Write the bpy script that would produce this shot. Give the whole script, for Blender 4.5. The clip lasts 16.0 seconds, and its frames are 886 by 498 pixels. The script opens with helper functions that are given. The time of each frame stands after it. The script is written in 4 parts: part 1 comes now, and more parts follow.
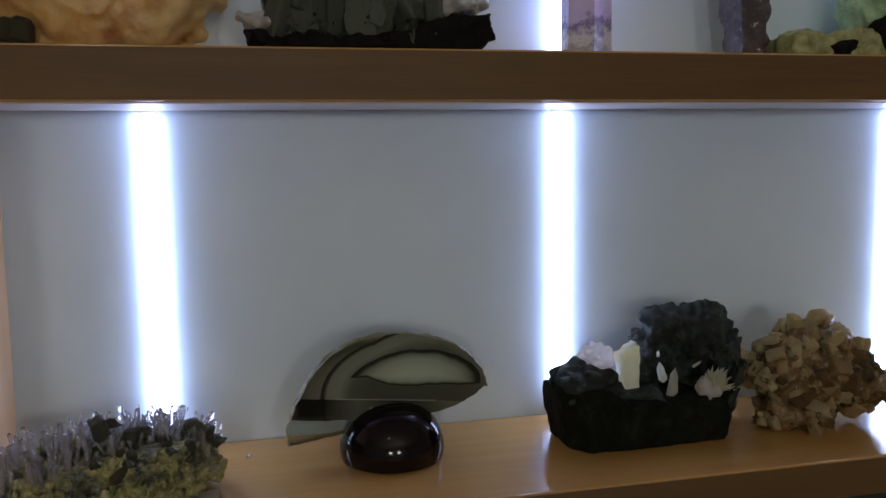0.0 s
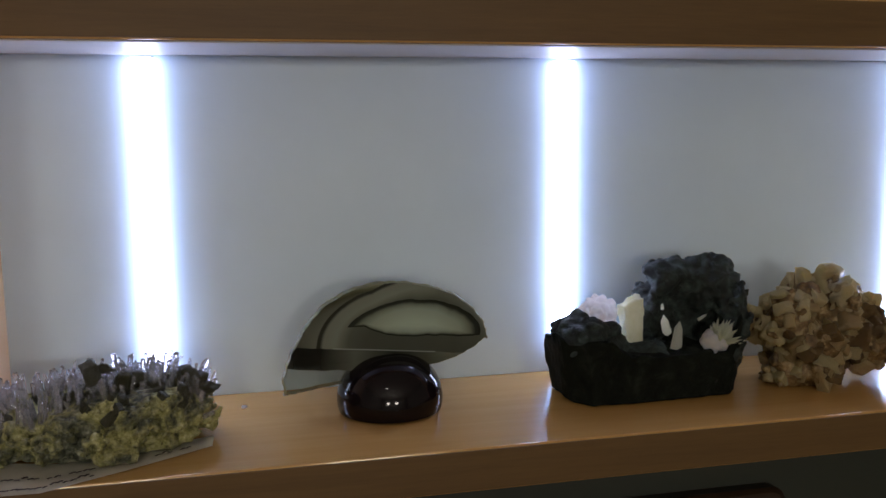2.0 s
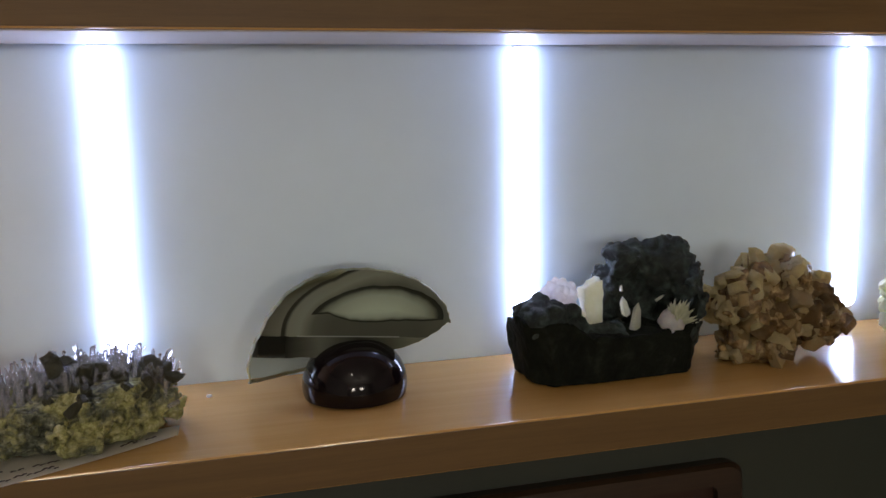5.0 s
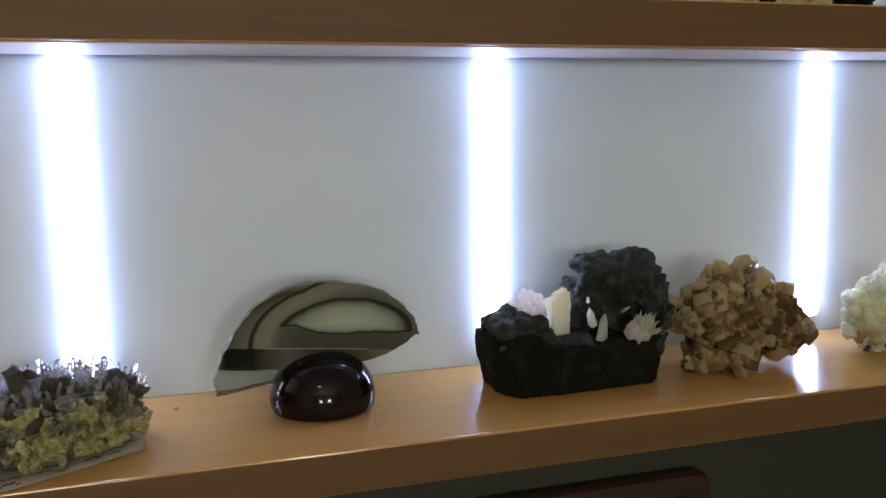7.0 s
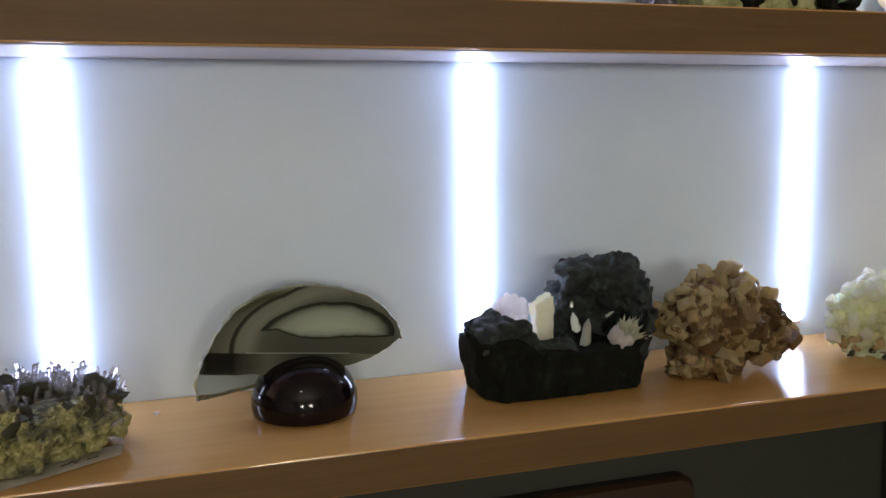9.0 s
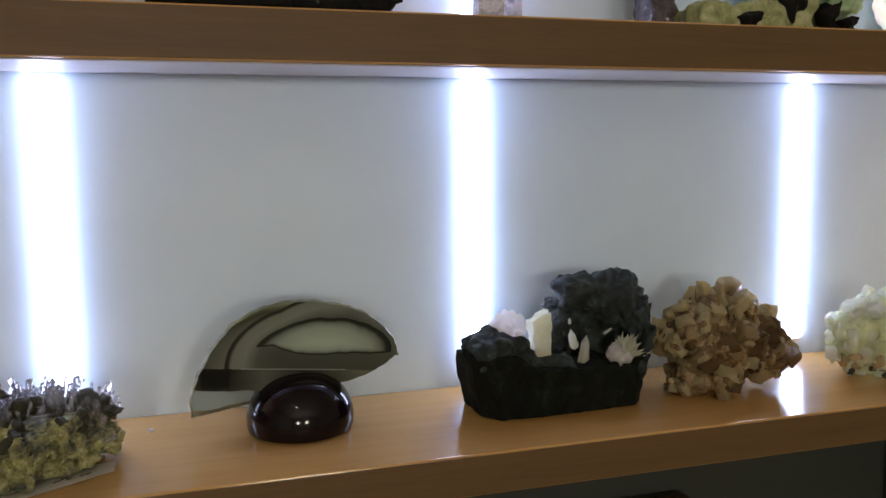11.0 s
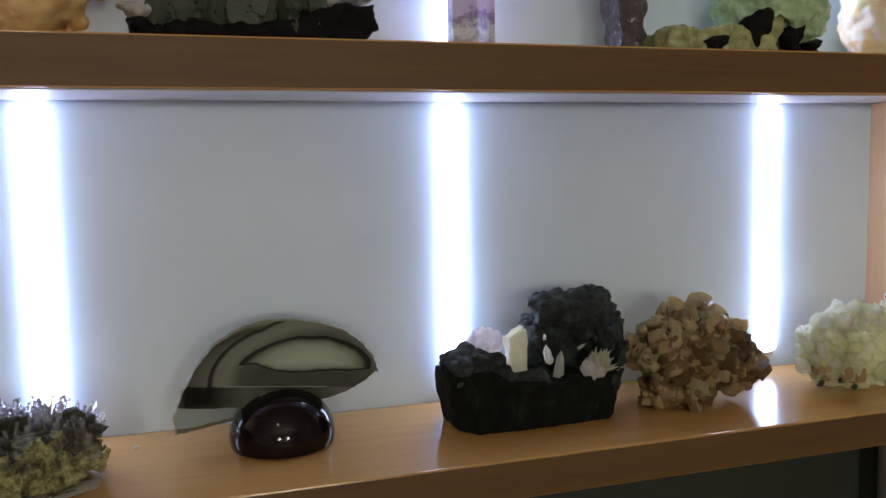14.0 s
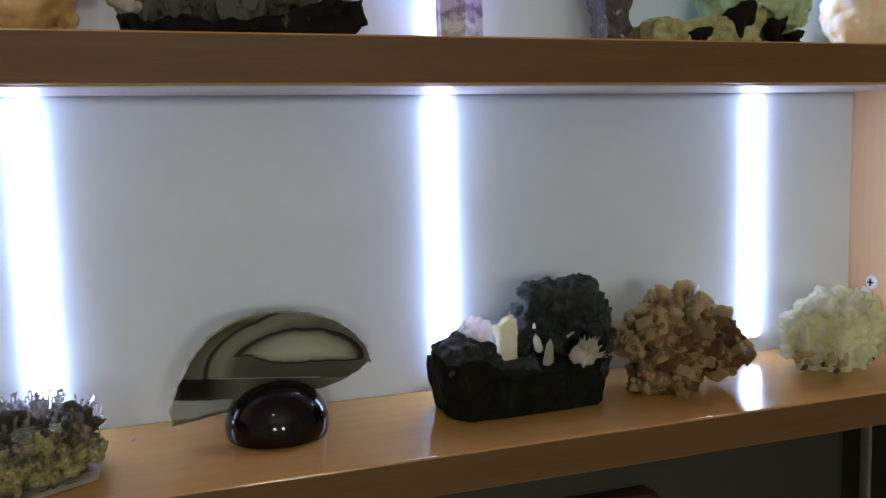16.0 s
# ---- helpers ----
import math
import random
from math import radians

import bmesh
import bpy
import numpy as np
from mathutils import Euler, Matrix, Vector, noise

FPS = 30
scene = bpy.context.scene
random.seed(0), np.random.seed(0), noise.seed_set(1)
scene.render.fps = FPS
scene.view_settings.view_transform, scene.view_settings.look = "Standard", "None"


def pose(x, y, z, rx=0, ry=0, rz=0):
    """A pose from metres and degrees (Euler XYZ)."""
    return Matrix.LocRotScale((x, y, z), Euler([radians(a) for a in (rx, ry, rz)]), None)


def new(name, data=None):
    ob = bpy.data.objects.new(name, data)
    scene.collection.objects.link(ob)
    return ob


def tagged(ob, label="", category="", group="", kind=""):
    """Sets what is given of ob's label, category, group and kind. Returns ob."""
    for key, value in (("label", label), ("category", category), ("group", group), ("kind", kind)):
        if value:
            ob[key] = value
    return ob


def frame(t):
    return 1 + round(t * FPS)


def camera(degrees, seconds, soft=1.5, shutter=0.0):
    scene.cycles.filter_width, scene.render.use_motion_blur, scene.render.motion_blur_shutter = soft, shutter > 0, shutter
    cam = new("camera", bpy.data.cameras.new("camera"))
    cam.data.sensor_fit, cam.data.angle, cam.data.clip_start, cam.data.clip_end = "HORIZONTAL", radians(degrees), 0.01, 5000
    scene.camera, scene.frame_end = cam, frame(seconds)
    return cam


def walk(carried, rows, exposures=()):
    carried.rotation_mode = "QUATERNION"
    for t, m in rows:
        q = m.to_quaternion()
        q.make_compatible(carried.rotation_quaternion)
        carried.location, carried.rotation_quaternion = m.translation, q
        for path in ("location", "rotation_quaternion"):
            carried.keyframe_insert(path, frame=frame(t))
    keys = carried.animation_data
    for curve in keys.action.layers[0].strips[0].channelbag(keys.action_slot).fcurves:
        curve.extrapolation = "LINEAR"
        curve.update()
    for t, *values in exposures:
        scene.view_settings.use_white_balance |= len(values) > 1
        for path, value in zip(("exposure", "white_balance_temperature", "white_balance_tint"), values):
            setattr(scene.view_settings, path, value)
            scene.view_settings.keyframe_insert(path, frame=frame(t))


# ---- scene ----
cam = camera(56.40, 16.0)
SHELF = 1.10  # height of the lower shelf's top
ROWS = [
    (0, 0.0509, -0.4543, 0.1528, -12.89, -6.31, 0.91),
    (0.5, 0.0510, -0.4538, 0.1466, -12.49, -6.31, 0.90),
    (1, 0.0554, -0.4561, 0.1406, -11.92, -6.65, 0.88),
    (1.5, 0.0551, -0.4503, 0.1371, -12.06, -7.26, 0.70),
    (2, 0.0574, -0.4488, 0.1335, -12.17, -7.36, 0.77),
    (2.5, 0.0578, -0.4511, 0.1331, -12.50, -7.61, 0.95),
    (3, 0.0607, -0.4546, 0.1344, -12.79, -8.13, 1.28),
    (3.5, 0.0566, -0.4512, 0.1333, -13.48, -8.11, 1.42),
    (4, 0.0572, -0.4518, 0.1327, -13.35, -8.04, 1.55),
    (4.5, 0.0571, -0.4525, 0.1330, -13.98, -8.30, 1.45),
    (7, 0.0611, -0.4555, 0.1376, -16.39, -8.04, 1.06),
    (7.5, 0.0637, -0.4562, 0.1393, -16.25, -7.84, 0.90),
    (8, 0.0642, -0.4584, 0.1391, -16.47, -7.61, 0.92),
    (8.5, 0.0656, -0.4569, 0.1376, -16.71, -7.77, 0.96),
    (11, 0.0690, -0.4552, 0.1361, -16.71, -6.51, 0.73),
    (11.5, 0.0689, -0.4573, 0.1365, -16.42, -6.18, 0.80),
    (12, 0.0687, -0.4568, 0.1377, -16.44, -5.91, 0.83),
    (12.5, 0.0709, -0.4575, 0.1360, -16.31, -5.59, 0.79),
    (13, 0.0688, -0.4579, 0.1352, -16.59, -5.38, 0.78),
    (13.5, 0.0754, -0.4669, 0.1322, -16.96, -5.41, 1.12),
    (14, 0.0739, -0.4698, 0.1396, -17.18, -5.49, 1.18),
    (14.5, 0.0710, -0.4737, 0.1440, -17.27, -5.48, 1.29),
    (15, 0.0741, -0.4712, 0.1403, -17.32, -5.72, 1.63),
    (15.5, 0.0720, -0.4744, 0.1417, -17.78, -5.60, 1.60),
    (16, 0.0709, -0.4757, 0.1424, -18.04, -6.38, 1.67),
]
EXPOSURES = [(0.0, -0.64, 6150, 13), (1.5, -0.54, 6200, 13), (2.0, -0.29, 6220, 13), (2.5, -0.18, 6250, 13), (3.5, -0.11, 6300, 13), (4.5, -0.06, 6320, 13), (7.0, 0.18, 6400, 13), (11.0, 0.11, 6360, 13), (12.0, -0.01, 6340, 13), (13.0, -0.05, 6340, 13), (16.0, -0.09, 6340, 13)]
walk(cam, [(t, pose(x, y, SHELF + z, 90 + pitch, roll, yaw)) for t, x, y, z, yaw, pitch, roll in ROWS], EXPOSURES)

# ---- plan (metres; x along the cabinet, y away from the viewer, back panel at y = 0) ----
LOW_DEPTH, UP_DEPTH = 0.1104, 0.0588
UNDER, UP_THICK, LOW_THICK = 0.1800, 0.025, 0.020
UPPER = SHELF + UNDER + UP_THICK
LEFT, RIGHT = -0.0737, 0.5333
STRIPS = (-0.001, 0.2236, 0.4484)

# ---- light ----
world = bpy.data.worlds.new("world")
scene.world = world
world.use_nodes = True
world.node_tree.nodes["Background"].inputs["Color"].default_value = (0.8, 0.75, 0.65, 1)
world.node_tree.nodes["Background"].inputs["Strength"].default_value = 0.02
STRIP_POWER = 15.2
BULB_POWER = 37.0

# ---- numeric helpers ----
TABLE = np.random.RandomState(7).rand(32, 32, 32)


def value_noise(x, y, z, size, seed=0):
    """Smooth noise in -1..1 with cells of the given size."""
    p = [np.asarray(c, float) / size + 13.7 * seed + 100 for c in (x, y, z)]
    i = [np.floor(c).astype(int) for c in p]
    w = [(c - j) ** 2 * (3 - 2 * (c - j)) for c, j in zip(p, i)]
    out = 0
    for a in (0, 1):
        for b in (0, 1):
            for c in (0, 1):
                t = TABLE[(i[0] + a) % 32, (i[1] + b) % 32, (i[2] + c) % 32]
                out = out + t * (w[0] if a else 1 - w[0]) * (w[1] if b else 1 - w[1]) * (w[2] if c else 1 - w[2])
    return 2 * out - 1


def cells(x, y, z, size, seed=0):
    """Squared distance to the nearest scattered point, in cells: rounded lumps with creases between."""
    p = [np.asarray(c, float) / size + 5.3 * seed + 50 for c in (x, y, z)]
    i = [np.floor(c).astype(int) for c in p]
    best = np.full(p[0].shape, 9.0)
    for a in (-1, 0, 1):
        for b in (-1, 0, 1):
            for c in (-1, 0, 1):
                k = [(i[0] + a), (i[1] + b), (i[2] + c)]
                d = 0
                for n in range(3):
                    d = d + (k[n] + TABLE[(k[0] + 7 * n) % 32, (k[1] + 3 * n) % 32, (k[2] + 11 * n) % 32] - p[n]) ** 2
                best = np.minimum(best, d)
    return np.minimum(best, 1.3)


def ball(x, y, z, c, r):
    """Distance to an ellipsoid, roughly."""
    k = np.sqrt(((x - c[0]) / r[0]) ** 2 + ((y - c[1]) / r[1]) ** 2 + ((z - c[2]) / r[2]) ** 2)
    return (k - 1) * min(r)


def blend(a, b, k):
    """Smooth union."""
    h = np.clip(0.5 + 0.5 * (b - a) / k, 0, 1)
    return b + (a - b) * h - k * h * (1 - h)


def solid(name, field, lo, hi, step):
    """A mesh of the surface on which the field is zero (negative inside)."""
    ax = [np.arange(lo[n] - 2 * step, hi[n] + 3 * step, step) for n in range(3)]
    v = field(*np.meshgrid(*ax, indexing="ij"))
    for n in range(3):
        for e in (0, -1):
            s = [slice(None)] * 3
            s[n] = e
            v[tuple(s)] = np.maximum(v[tuple(s)], 1e-4)
    shape = tuple(n - 1 for n in v.shape)
    acc, cnt = np.zeros(shape + (3,)), np.zeros(shape)
    for n in range(3):
        a, b = (n + 1) % 3, (n + 2) % 3
        for da in (0, 1):
            for db in (0, 1):
                s0 = [None] * 3
                s0[n], s0[a], s0[b] = slice(0, -1), slice(da, da + shape[a]), slice(db, db + shape[b])
                s1 = list(s0)
                s1[n] = slice(1, None)
                p, q = v[tuple(s0)], v[tuple(s1)]
                m = (p < 0) != (q < 0)
                acc[..., n] += np.where(m, p / np.where(m, p - q, 1), 0)
                acc[..., a] += m * da
                acc[..., b] += m * db
                cnt += m
    on = cnt > 0
    index = np.full(shape, -1)
    index[on] = np.arange(on.sum())
    cell = np.argwhere(on)
    pts = (cell + acc[on] / cnt[on][:, None]) * step + np.array([c[0] for c in ax])
    faces = []
    inside = v < 0
    for n in range(3):
        a, b = (n + 1) % 3, (n + 2) % 3
        s0 = [None] * 3
        s0[n], s0[a], s0[b] = slice(0, -1), slice(1, -1), slice(1, -1)
        s1 = list(s0)
        s1[n] = slice(1, None)
        p, q = inside[tuple(s0)], inside[tuple(s1)]
        for flip, m in ((False, p & ~q), (True, ~p & q)):
            g = np.argwhere(m)
            if not len(g):
                continue
            g[:, a] += 1
            g[:, b] += 1
            quad = []
            for da, db in ((-1, -1), (0, -1), (0, 0), (-1, 0)):
                h = g.copy()
                h[:, a] += da
                h[:, b] += db
                quad.append(index[h[:, 0], h[:, 1], h[:, 2]])
            quad = np.stack(quad, 1)
            faces.append(quad[:, ::-1] if flip else quad)
    faces = np.concatenate(faces)
    label = np.arange(len(pts))
    while True:
        low = label[faces].min(1)
        nxt = label.copy()
        for c in range(4):
            np.minimum.at(nxt, faces[:, c], low)
        nxt = nxt[nxt]
        if (nxt == label).all():
            break
        label = nxt
    main = np.bincount(label).argmax()
    keep = label == main
    order = np.cumsum(keep) - 1
    faces = order[faces[keep[faces[:, 0]]]]
    pts = pts[keep]
    me = bpy.data.meshes.new(name)
    me.from_pydata(pts.tolist(), [], faces.tolist())
    me.polygons.foreach_set("use_smooth", np.ones(len(me.polygons), bool))
    me.update()
    return me


# ---- object helpers ----
def finish(bm, name, smooth=True):
    me = bpy.data.meshes.new(name)
    bmesh.ops.recalc_face_normals(bm, faces=bm.faces)
    bm.to_mesh(me)
    bm.free()
    if smooth:
        me.polygons.foreach_set("use_smooth", np.ones(len(me.polygons), bool))
        me.set_sharp_from_angle(angle=radians(35))
    return me


PLANAR = {"top_board", "shelf", "edge_band", "side_panel", "lower_side_panel", "back_panel", "lower_back_panel", "underside", "inset", "channel", "slot"}


def part(name, me, material, parent=None, label="", m=None):
    """One mesh object under a thing or a part."""
    if isinstance(me, bmesh.types.BMesh):
        me = finish(me, name, name not in PLANAR)
    if material and not me.materials:
        me.materials.append(material)
    ob = new(name, me)
    if parent:
        ob.parent = parent
    if m is not None:
        ob.matrix_basis = m
    if label:
        ob["label"] = label
    return ob


def empty(name, x, y, z):
    ob = new(name)
    ob.empty_display_size = 0.02
    ob.matrix_basis = pose(x, y, z)
    return ob


def box(x0, x1, y0, y1, z0, z1, bevel=0.0, seg=2, bm=None):
    bm = bm or bmesh.new()
    made = bmesh.ops.create_cube(bm, size=1)
    for v in made["verts"]:
        v.co = Vector(((x0 + x1) / 2 + v.co.x * (x1 - x0), (y0 + y1) / 2 + v.co.y * (y1 - y0), (z0 + z1) / 2 + v.co.z * (z1 - z0)))
    if bevel:
        edges = list({e for v in made["verts"] for e in v.link_edges})
        bmesh.ops.bevel(bm, geom=edges, offset=bevel, segments=seg, affect="EDGES", profile=0.5)
    return bm


def lathe(profile, n=48):
    """A turned solid from (radius, height) pairs, bottom first."""
    bm = bmesh.new()
    rings = []
    for r, z in profile:
        rings.append([bm.verts.new((r * math.cos(2 * math.pi * i / n), r * math.sin(2 * math.pi * i / n), z)) for i in range(n)])
    for p, q in zip(rings, rings[1:]):
        for i in range(n):
            bm.faces.new((p[i], p[(i + 1) % n], q[(i + 1) % n], q[i]))
    bm.faces.new(rings[0][::-1])
    bm.faces.new(rings[-1])
    return bm


# ---- materials ----
class Nodes:
    def __init__(self, name):
        self.material = bpy.data.materials.new(name)
        self.material.use_nodes = True
        self.tree = self.material.node_tree
        self.bsdf = self.tree.nodes["Principled BSDF"]
        self.coords = self.add("ShaderNodeTexCoord").outputs["Object"]

    def add(self, kind, **settings):
        n = self.tree.nodes.new(kind)
        for k, val in settings.items():
            n.inputs[k.replace("_", " ")].default_value = val
        return n

    def link(self, a, b):
        self.tree.links.new(a, b)

    def stretched(self, scale, loc=(0, 0, 0)):
        n = self.add("ShaderNodeMapping", Scale=scale, Location=loc)
        self.link(self.coords, n.inputs["Vector"])
        return n.outputs["Vector"]

    def noise(self, scale, detail=5, rough=0.6, vector=None, distortion=0.0):
        n = self.add("ShaderNodeTexNoise", Scale=scale, Detail=detail, Roughness=rough, Distortion=distortion)
        self.link(vector or self.coords, n.inputs["Vector"])
        return n.outputs["Fac"]

    def voronoi(self, scale, vector=None):
        n = self.add("ShaderNodeTexVoronoi", Scale=scale)
        self.link(vector or self.coords, n.inputs["Vector"])
        return n

    def ramp(self, fac, stops, constant=False):
        n = self.add("ShaderNodeValToRGB")
        e = n.color_ramp.elements
        while len(e) < len(stops):
            e.new(0.5)
        for el, (p, c) in zip(e, stops):
            el.position, el.color = p, (*c, 1) if len(c) == 3 else c
        self.link(fac, n.inputs["Fac"])
        return n.outputs["Color"]

    def mix(self, fac, a, b, mode="MIX"):
        n = self.add("ShaderNodeMix")
        n.data_type, n.blend_type = "RGBA", mode
        for value, socket in ((fac, n.inputs[0]), (a, n.inputs[6]), (b, n.inputs[7])):
            if isinstance(value, (int, float)):
                socket.default_value = value
            elif isinstance(value, tuple):
                socket.default_value = (*value, 1)
            else:
                self.link(value, socket)
        return n.outputs[2]

    def math(self, op, a, b=0.0):
        n = self.add("ShaderNodeMath")
        n.operation = op
        for value, socket in ((a, n.inputs[0]), (b, n.inputs[1])):
            if isinstance(value, (int, float)):
                socket.default_value = value
            else:
                self.link(value, socket)
        return n.outputs[0]

    def bump(self, height, distance, strength=1.0):
        n = self.add("ShaderNodeBump", Distance=distance, Strength=strength)
        self.link(height, n.inputs["Height"])
        self.link(n.outputs["Normal"], self.bsdf.inputs["Normal"])

    def set(self, **values):
        for k, val in values.items():
            socket = self.bsdf.inputs[k.replace("_", " ")]
            if isinstance(val, (int, float)):
                socket.default_value = val
            elif isinstance(val, tuple):
                socket.default_value = (*val, 1) if len(val) == 3 else val
            else:
                self.link(val, socket)
        return self.material


def wood(name, dark, light, rough, along=(3, 60, 60)):
    n = Nodes(name)
    v = n.stretched(along)
    broad = n.noise(2.0, 4, 0.55, v, 0.6)
    fine = n.noise(14.0, 6, 0.7, v)
    col = n.mix(0.35, n.ramp(broad, [(0.3, dark), (0.7, light)]), n.ramp(fine, [(0.35, dark), (0.65, light)]))
    n.bump(fine, 0.00015, 0.25)
    smudge = n.noise(18.0, 3, 0.5)
    return n.set(Base_Color=col, Roughness=n.ramp(smudge, [(0.3, (rough - 0.015,) * 3), (0.7, (rough + 0.025,) * 3)]), Specular_IOR_Level=0.5)


def plain(name, colour, rough, metal=0.0, mottle=0.06, size=60.0, bump=0.0):
    n = Nodes(name)
    f = n.noise(size, 5, 0.6)
    lo = tuple(c * (1 - mottle) for c in colour)
    hi = tuple(min(1, c * (1 + mottle)) for c in colour)
    if bump:
        n.bump(n.noise(size * 8, 4, 0.6), bump, 0.6)
    return n.set(Base_Color=n.ramp(f, [(0.3, lo), (0.7, hi)]), Roughness=rough, Metallic=metal)


def stone(name, stops, size, rough, relief=0.0005, relief_size=None, through_light=0.0, ior=1.5, second=None):
    n = Nodes(name)
    col = n.ramp(n.noise(size, 7, 0.68, None, 0.4), stops)
    if second:
        f = n.ramp(n.noise(second[0], 5, 0.6), [(second[1], (0, 0, 0)), (second[1] + 0.08, (1, 1, 1))])
        col = n.mix(f, col, second[2])
    grain = n.noise(relief_size or size * 5, 6, 0.7)
    n.bump(grain, relief, 0.8)
    if through_light:
        n.set(Subsurface_Weight=min(1.0, 3 * through_light), Subsurface_Scale=0.008)
        n.bsdf.inputs["Subsurface Radius"].default_value = (1.0, 0.75, 0.5)
    return n.set(Base_Color=col, Roughness=rough, IOR=ior)


SHELF_WOOD = wood("beech_laminate", (0.54, 0.295, 0.090), (0.62, 0.365, 0.125), 0.13)
# Edge band tone darkened: the dimmer light on the fronts is put into it.
EDGE_WOOD_SHADED = wood("beech_edge_band_shaded", (0.108, 0.057, 0.016), (0.155, 0.086, 0.025), 0.55)
SIDE_WOOD = wood("beech_laminate_upright", (0.64, 0.41, 0.22), (0.72, 0.48, 0.28), 0.38, (60, 60, 3))
DARK_WOOD = wood("dark_stained_wood", (0.018, 0.010, 0.005), (0.05, 0.028, 0.015), 0.4)
PANEL = plain("pale_grey_board", (0.66, 0.80, 0.93), 0.45, mottle=0.035, size=11.0)
# Dark tone that paints the shade below the lower shelf.
SHADED_PANEL = plain("shaded_lower_board", (0.036, 0.043, 0.032), 0.6, mottle=0.08, size=9.0)
UNDERSIDE = plain("white_laminate", (0.54, 0.52, 0.53), 0.4, mottle=0.03)
METAL = plain("brushed_steel", (0.86, 0.89, 0.95), 0.40, 0.35)
ALU = plain("satin_aluminium", (0.7, 0.7, 0.72), 0.4, 1.0)
PLASTER = plain("cream_wall_paint", (0.42, 0.42, 0.40), 0.8, size=6.0, bump=0.0004)
FLOOR = wood("floor_boards", (0.16, 0.10, 0.06), (0.26, 0.17, 0.10), 0.45)
CEILING = plain("white_ceiling_paint", (0.75, 0.74, 0.71), 0.9, size=5.0)


def glowing(name, colour, power):
    n = Nodes(name)
    return n.set(Base_Color=(0.9, 0.9, 0.9), Emission_Color=colour, Emission_Strength=power, Roughness=0.5)


TUBE = glowing("led_diffuser", (0.60, 0.68, 1.0), STRIP_POWER)
BULB = glowing("warm_bulb", (1.0, 0.905, 0.75), BULB_POWER)

# ---- the room round the cabinet ----
def structure(name, bm, material, label, category):
    return tagged(part(name, bm, material), label, category, kind="structure")


structure("floor", box(-2.0, 2.6, -4.6, 0.22, -0.1, 0.0), FLOOR, "brown wooden board floor of the dim room", "floor")
structure("ceiling", box(-2.0, 2.6, -4.6, 0.22, 2.5, 2.6), CEILING, "white painted ceiling of the dim room", "ceiling")
structure("wall_north", box(-2.0, 2.6, 0.03, 0.22, 0.0, 2.5), PLASTER, "cream painted wall behind the cabinet", "wall")
structure("wall_south", box(-2.0, 2.6, -4.8, -4.6, 0.0, 2.5), PLASTER, "cream painted wall facing the cabinet", "wall")
structure("wall_west", box(-2.2, -2.0, -4.8, 0.22, 0.0, 2.5), PLASTER, "cream painted side wall", "wall")
structure("wall_east", box(2.6, 2.8, -4.8, 0.22, 0.0, 2.5), PLASTER, "cream painted side wall", "wall")

# ---- the cabinet: carcass, shelves, light strips ----
cabinet = tagged(empty("display_cabinet", 0, 0, 0), "beech-coloured open display cabinet with pale grey back", "cabinet")
for x0, x1 in ((LEFT - 0.022, LEFT), (RIGHT, RIGHT + 0.022)):
    part("side_panel", box(x0, x1, -LOW_DEPTH - 0.002, 0.012, SHELF - LOW_THICK, 1.9, 0.0015), SIDE_WOOD, cabinet)
    # Side split below the shelf so that its colour carries the shade there.
    part("lower_side_panel", box(x0, x1, -LOW_DEPTH - 0.002, 0.012, 0.0, SHELF - LOW_THICK - 0.001, 0.0015), SHADED_PANEL, cabinet, "lower side board, shade under the shelf put into its dark grey-green colour")
part("back_panel", box(LEFT - 0.02, RIGHT + 0.02, 0.0, 0.008, SHELF - 0.012, 1.9), PANEL, cabinet, "pale grey satin back board")
part("lower_back_panel", box(LEFT - 0.02, RIGHT + 0.02, 0.001, 0.008, 0.02, SHELF - 0.013), SHADED_PANEL, cabinet, "lower back board, shade under the shelf put into its dark grey-green colour")

part("top_board", box(LEFT - 0.022, RIGHT + 0.022, -LOW_DEPTH - 0.004, 0.012, 1.901, 1.921, 0.0015), SIDE_WOOD, cabinet)


def shelf(z, depth, thick):
    ob = part("shelf", box(LEFT + 0.0004, RIGHT - 0.0004, -depth, -0.0004, z - thick, z, 0.0009, 3), SHELF_WOOD, cabinet, "beech laminate shelf")
    part("edge_band", box(LEFT + 0.0006, RIGHT - 0.0006, -depth - 0.0008, -depth + 0.0003, z - thick + 0.0008, z - 0.0010, 0.0002), EDGE_WOOD_SHADED, ob, "matt edge band of the shelf, front shade put into its colour")
    return ob


shelf(SHELF, LOW_DEPTH, LOW_THICK)
shelf(UPPER, UP_DEPTH, UP_THICK)
shelf(UPPER + 0.21, UP_DEPTH, UP_THICK)
shelf(SHELF - 0.24, LOW_DEPTH, LOW_THICK)
shelf(0.1, LOW_DEPTH, LOW_THICK)


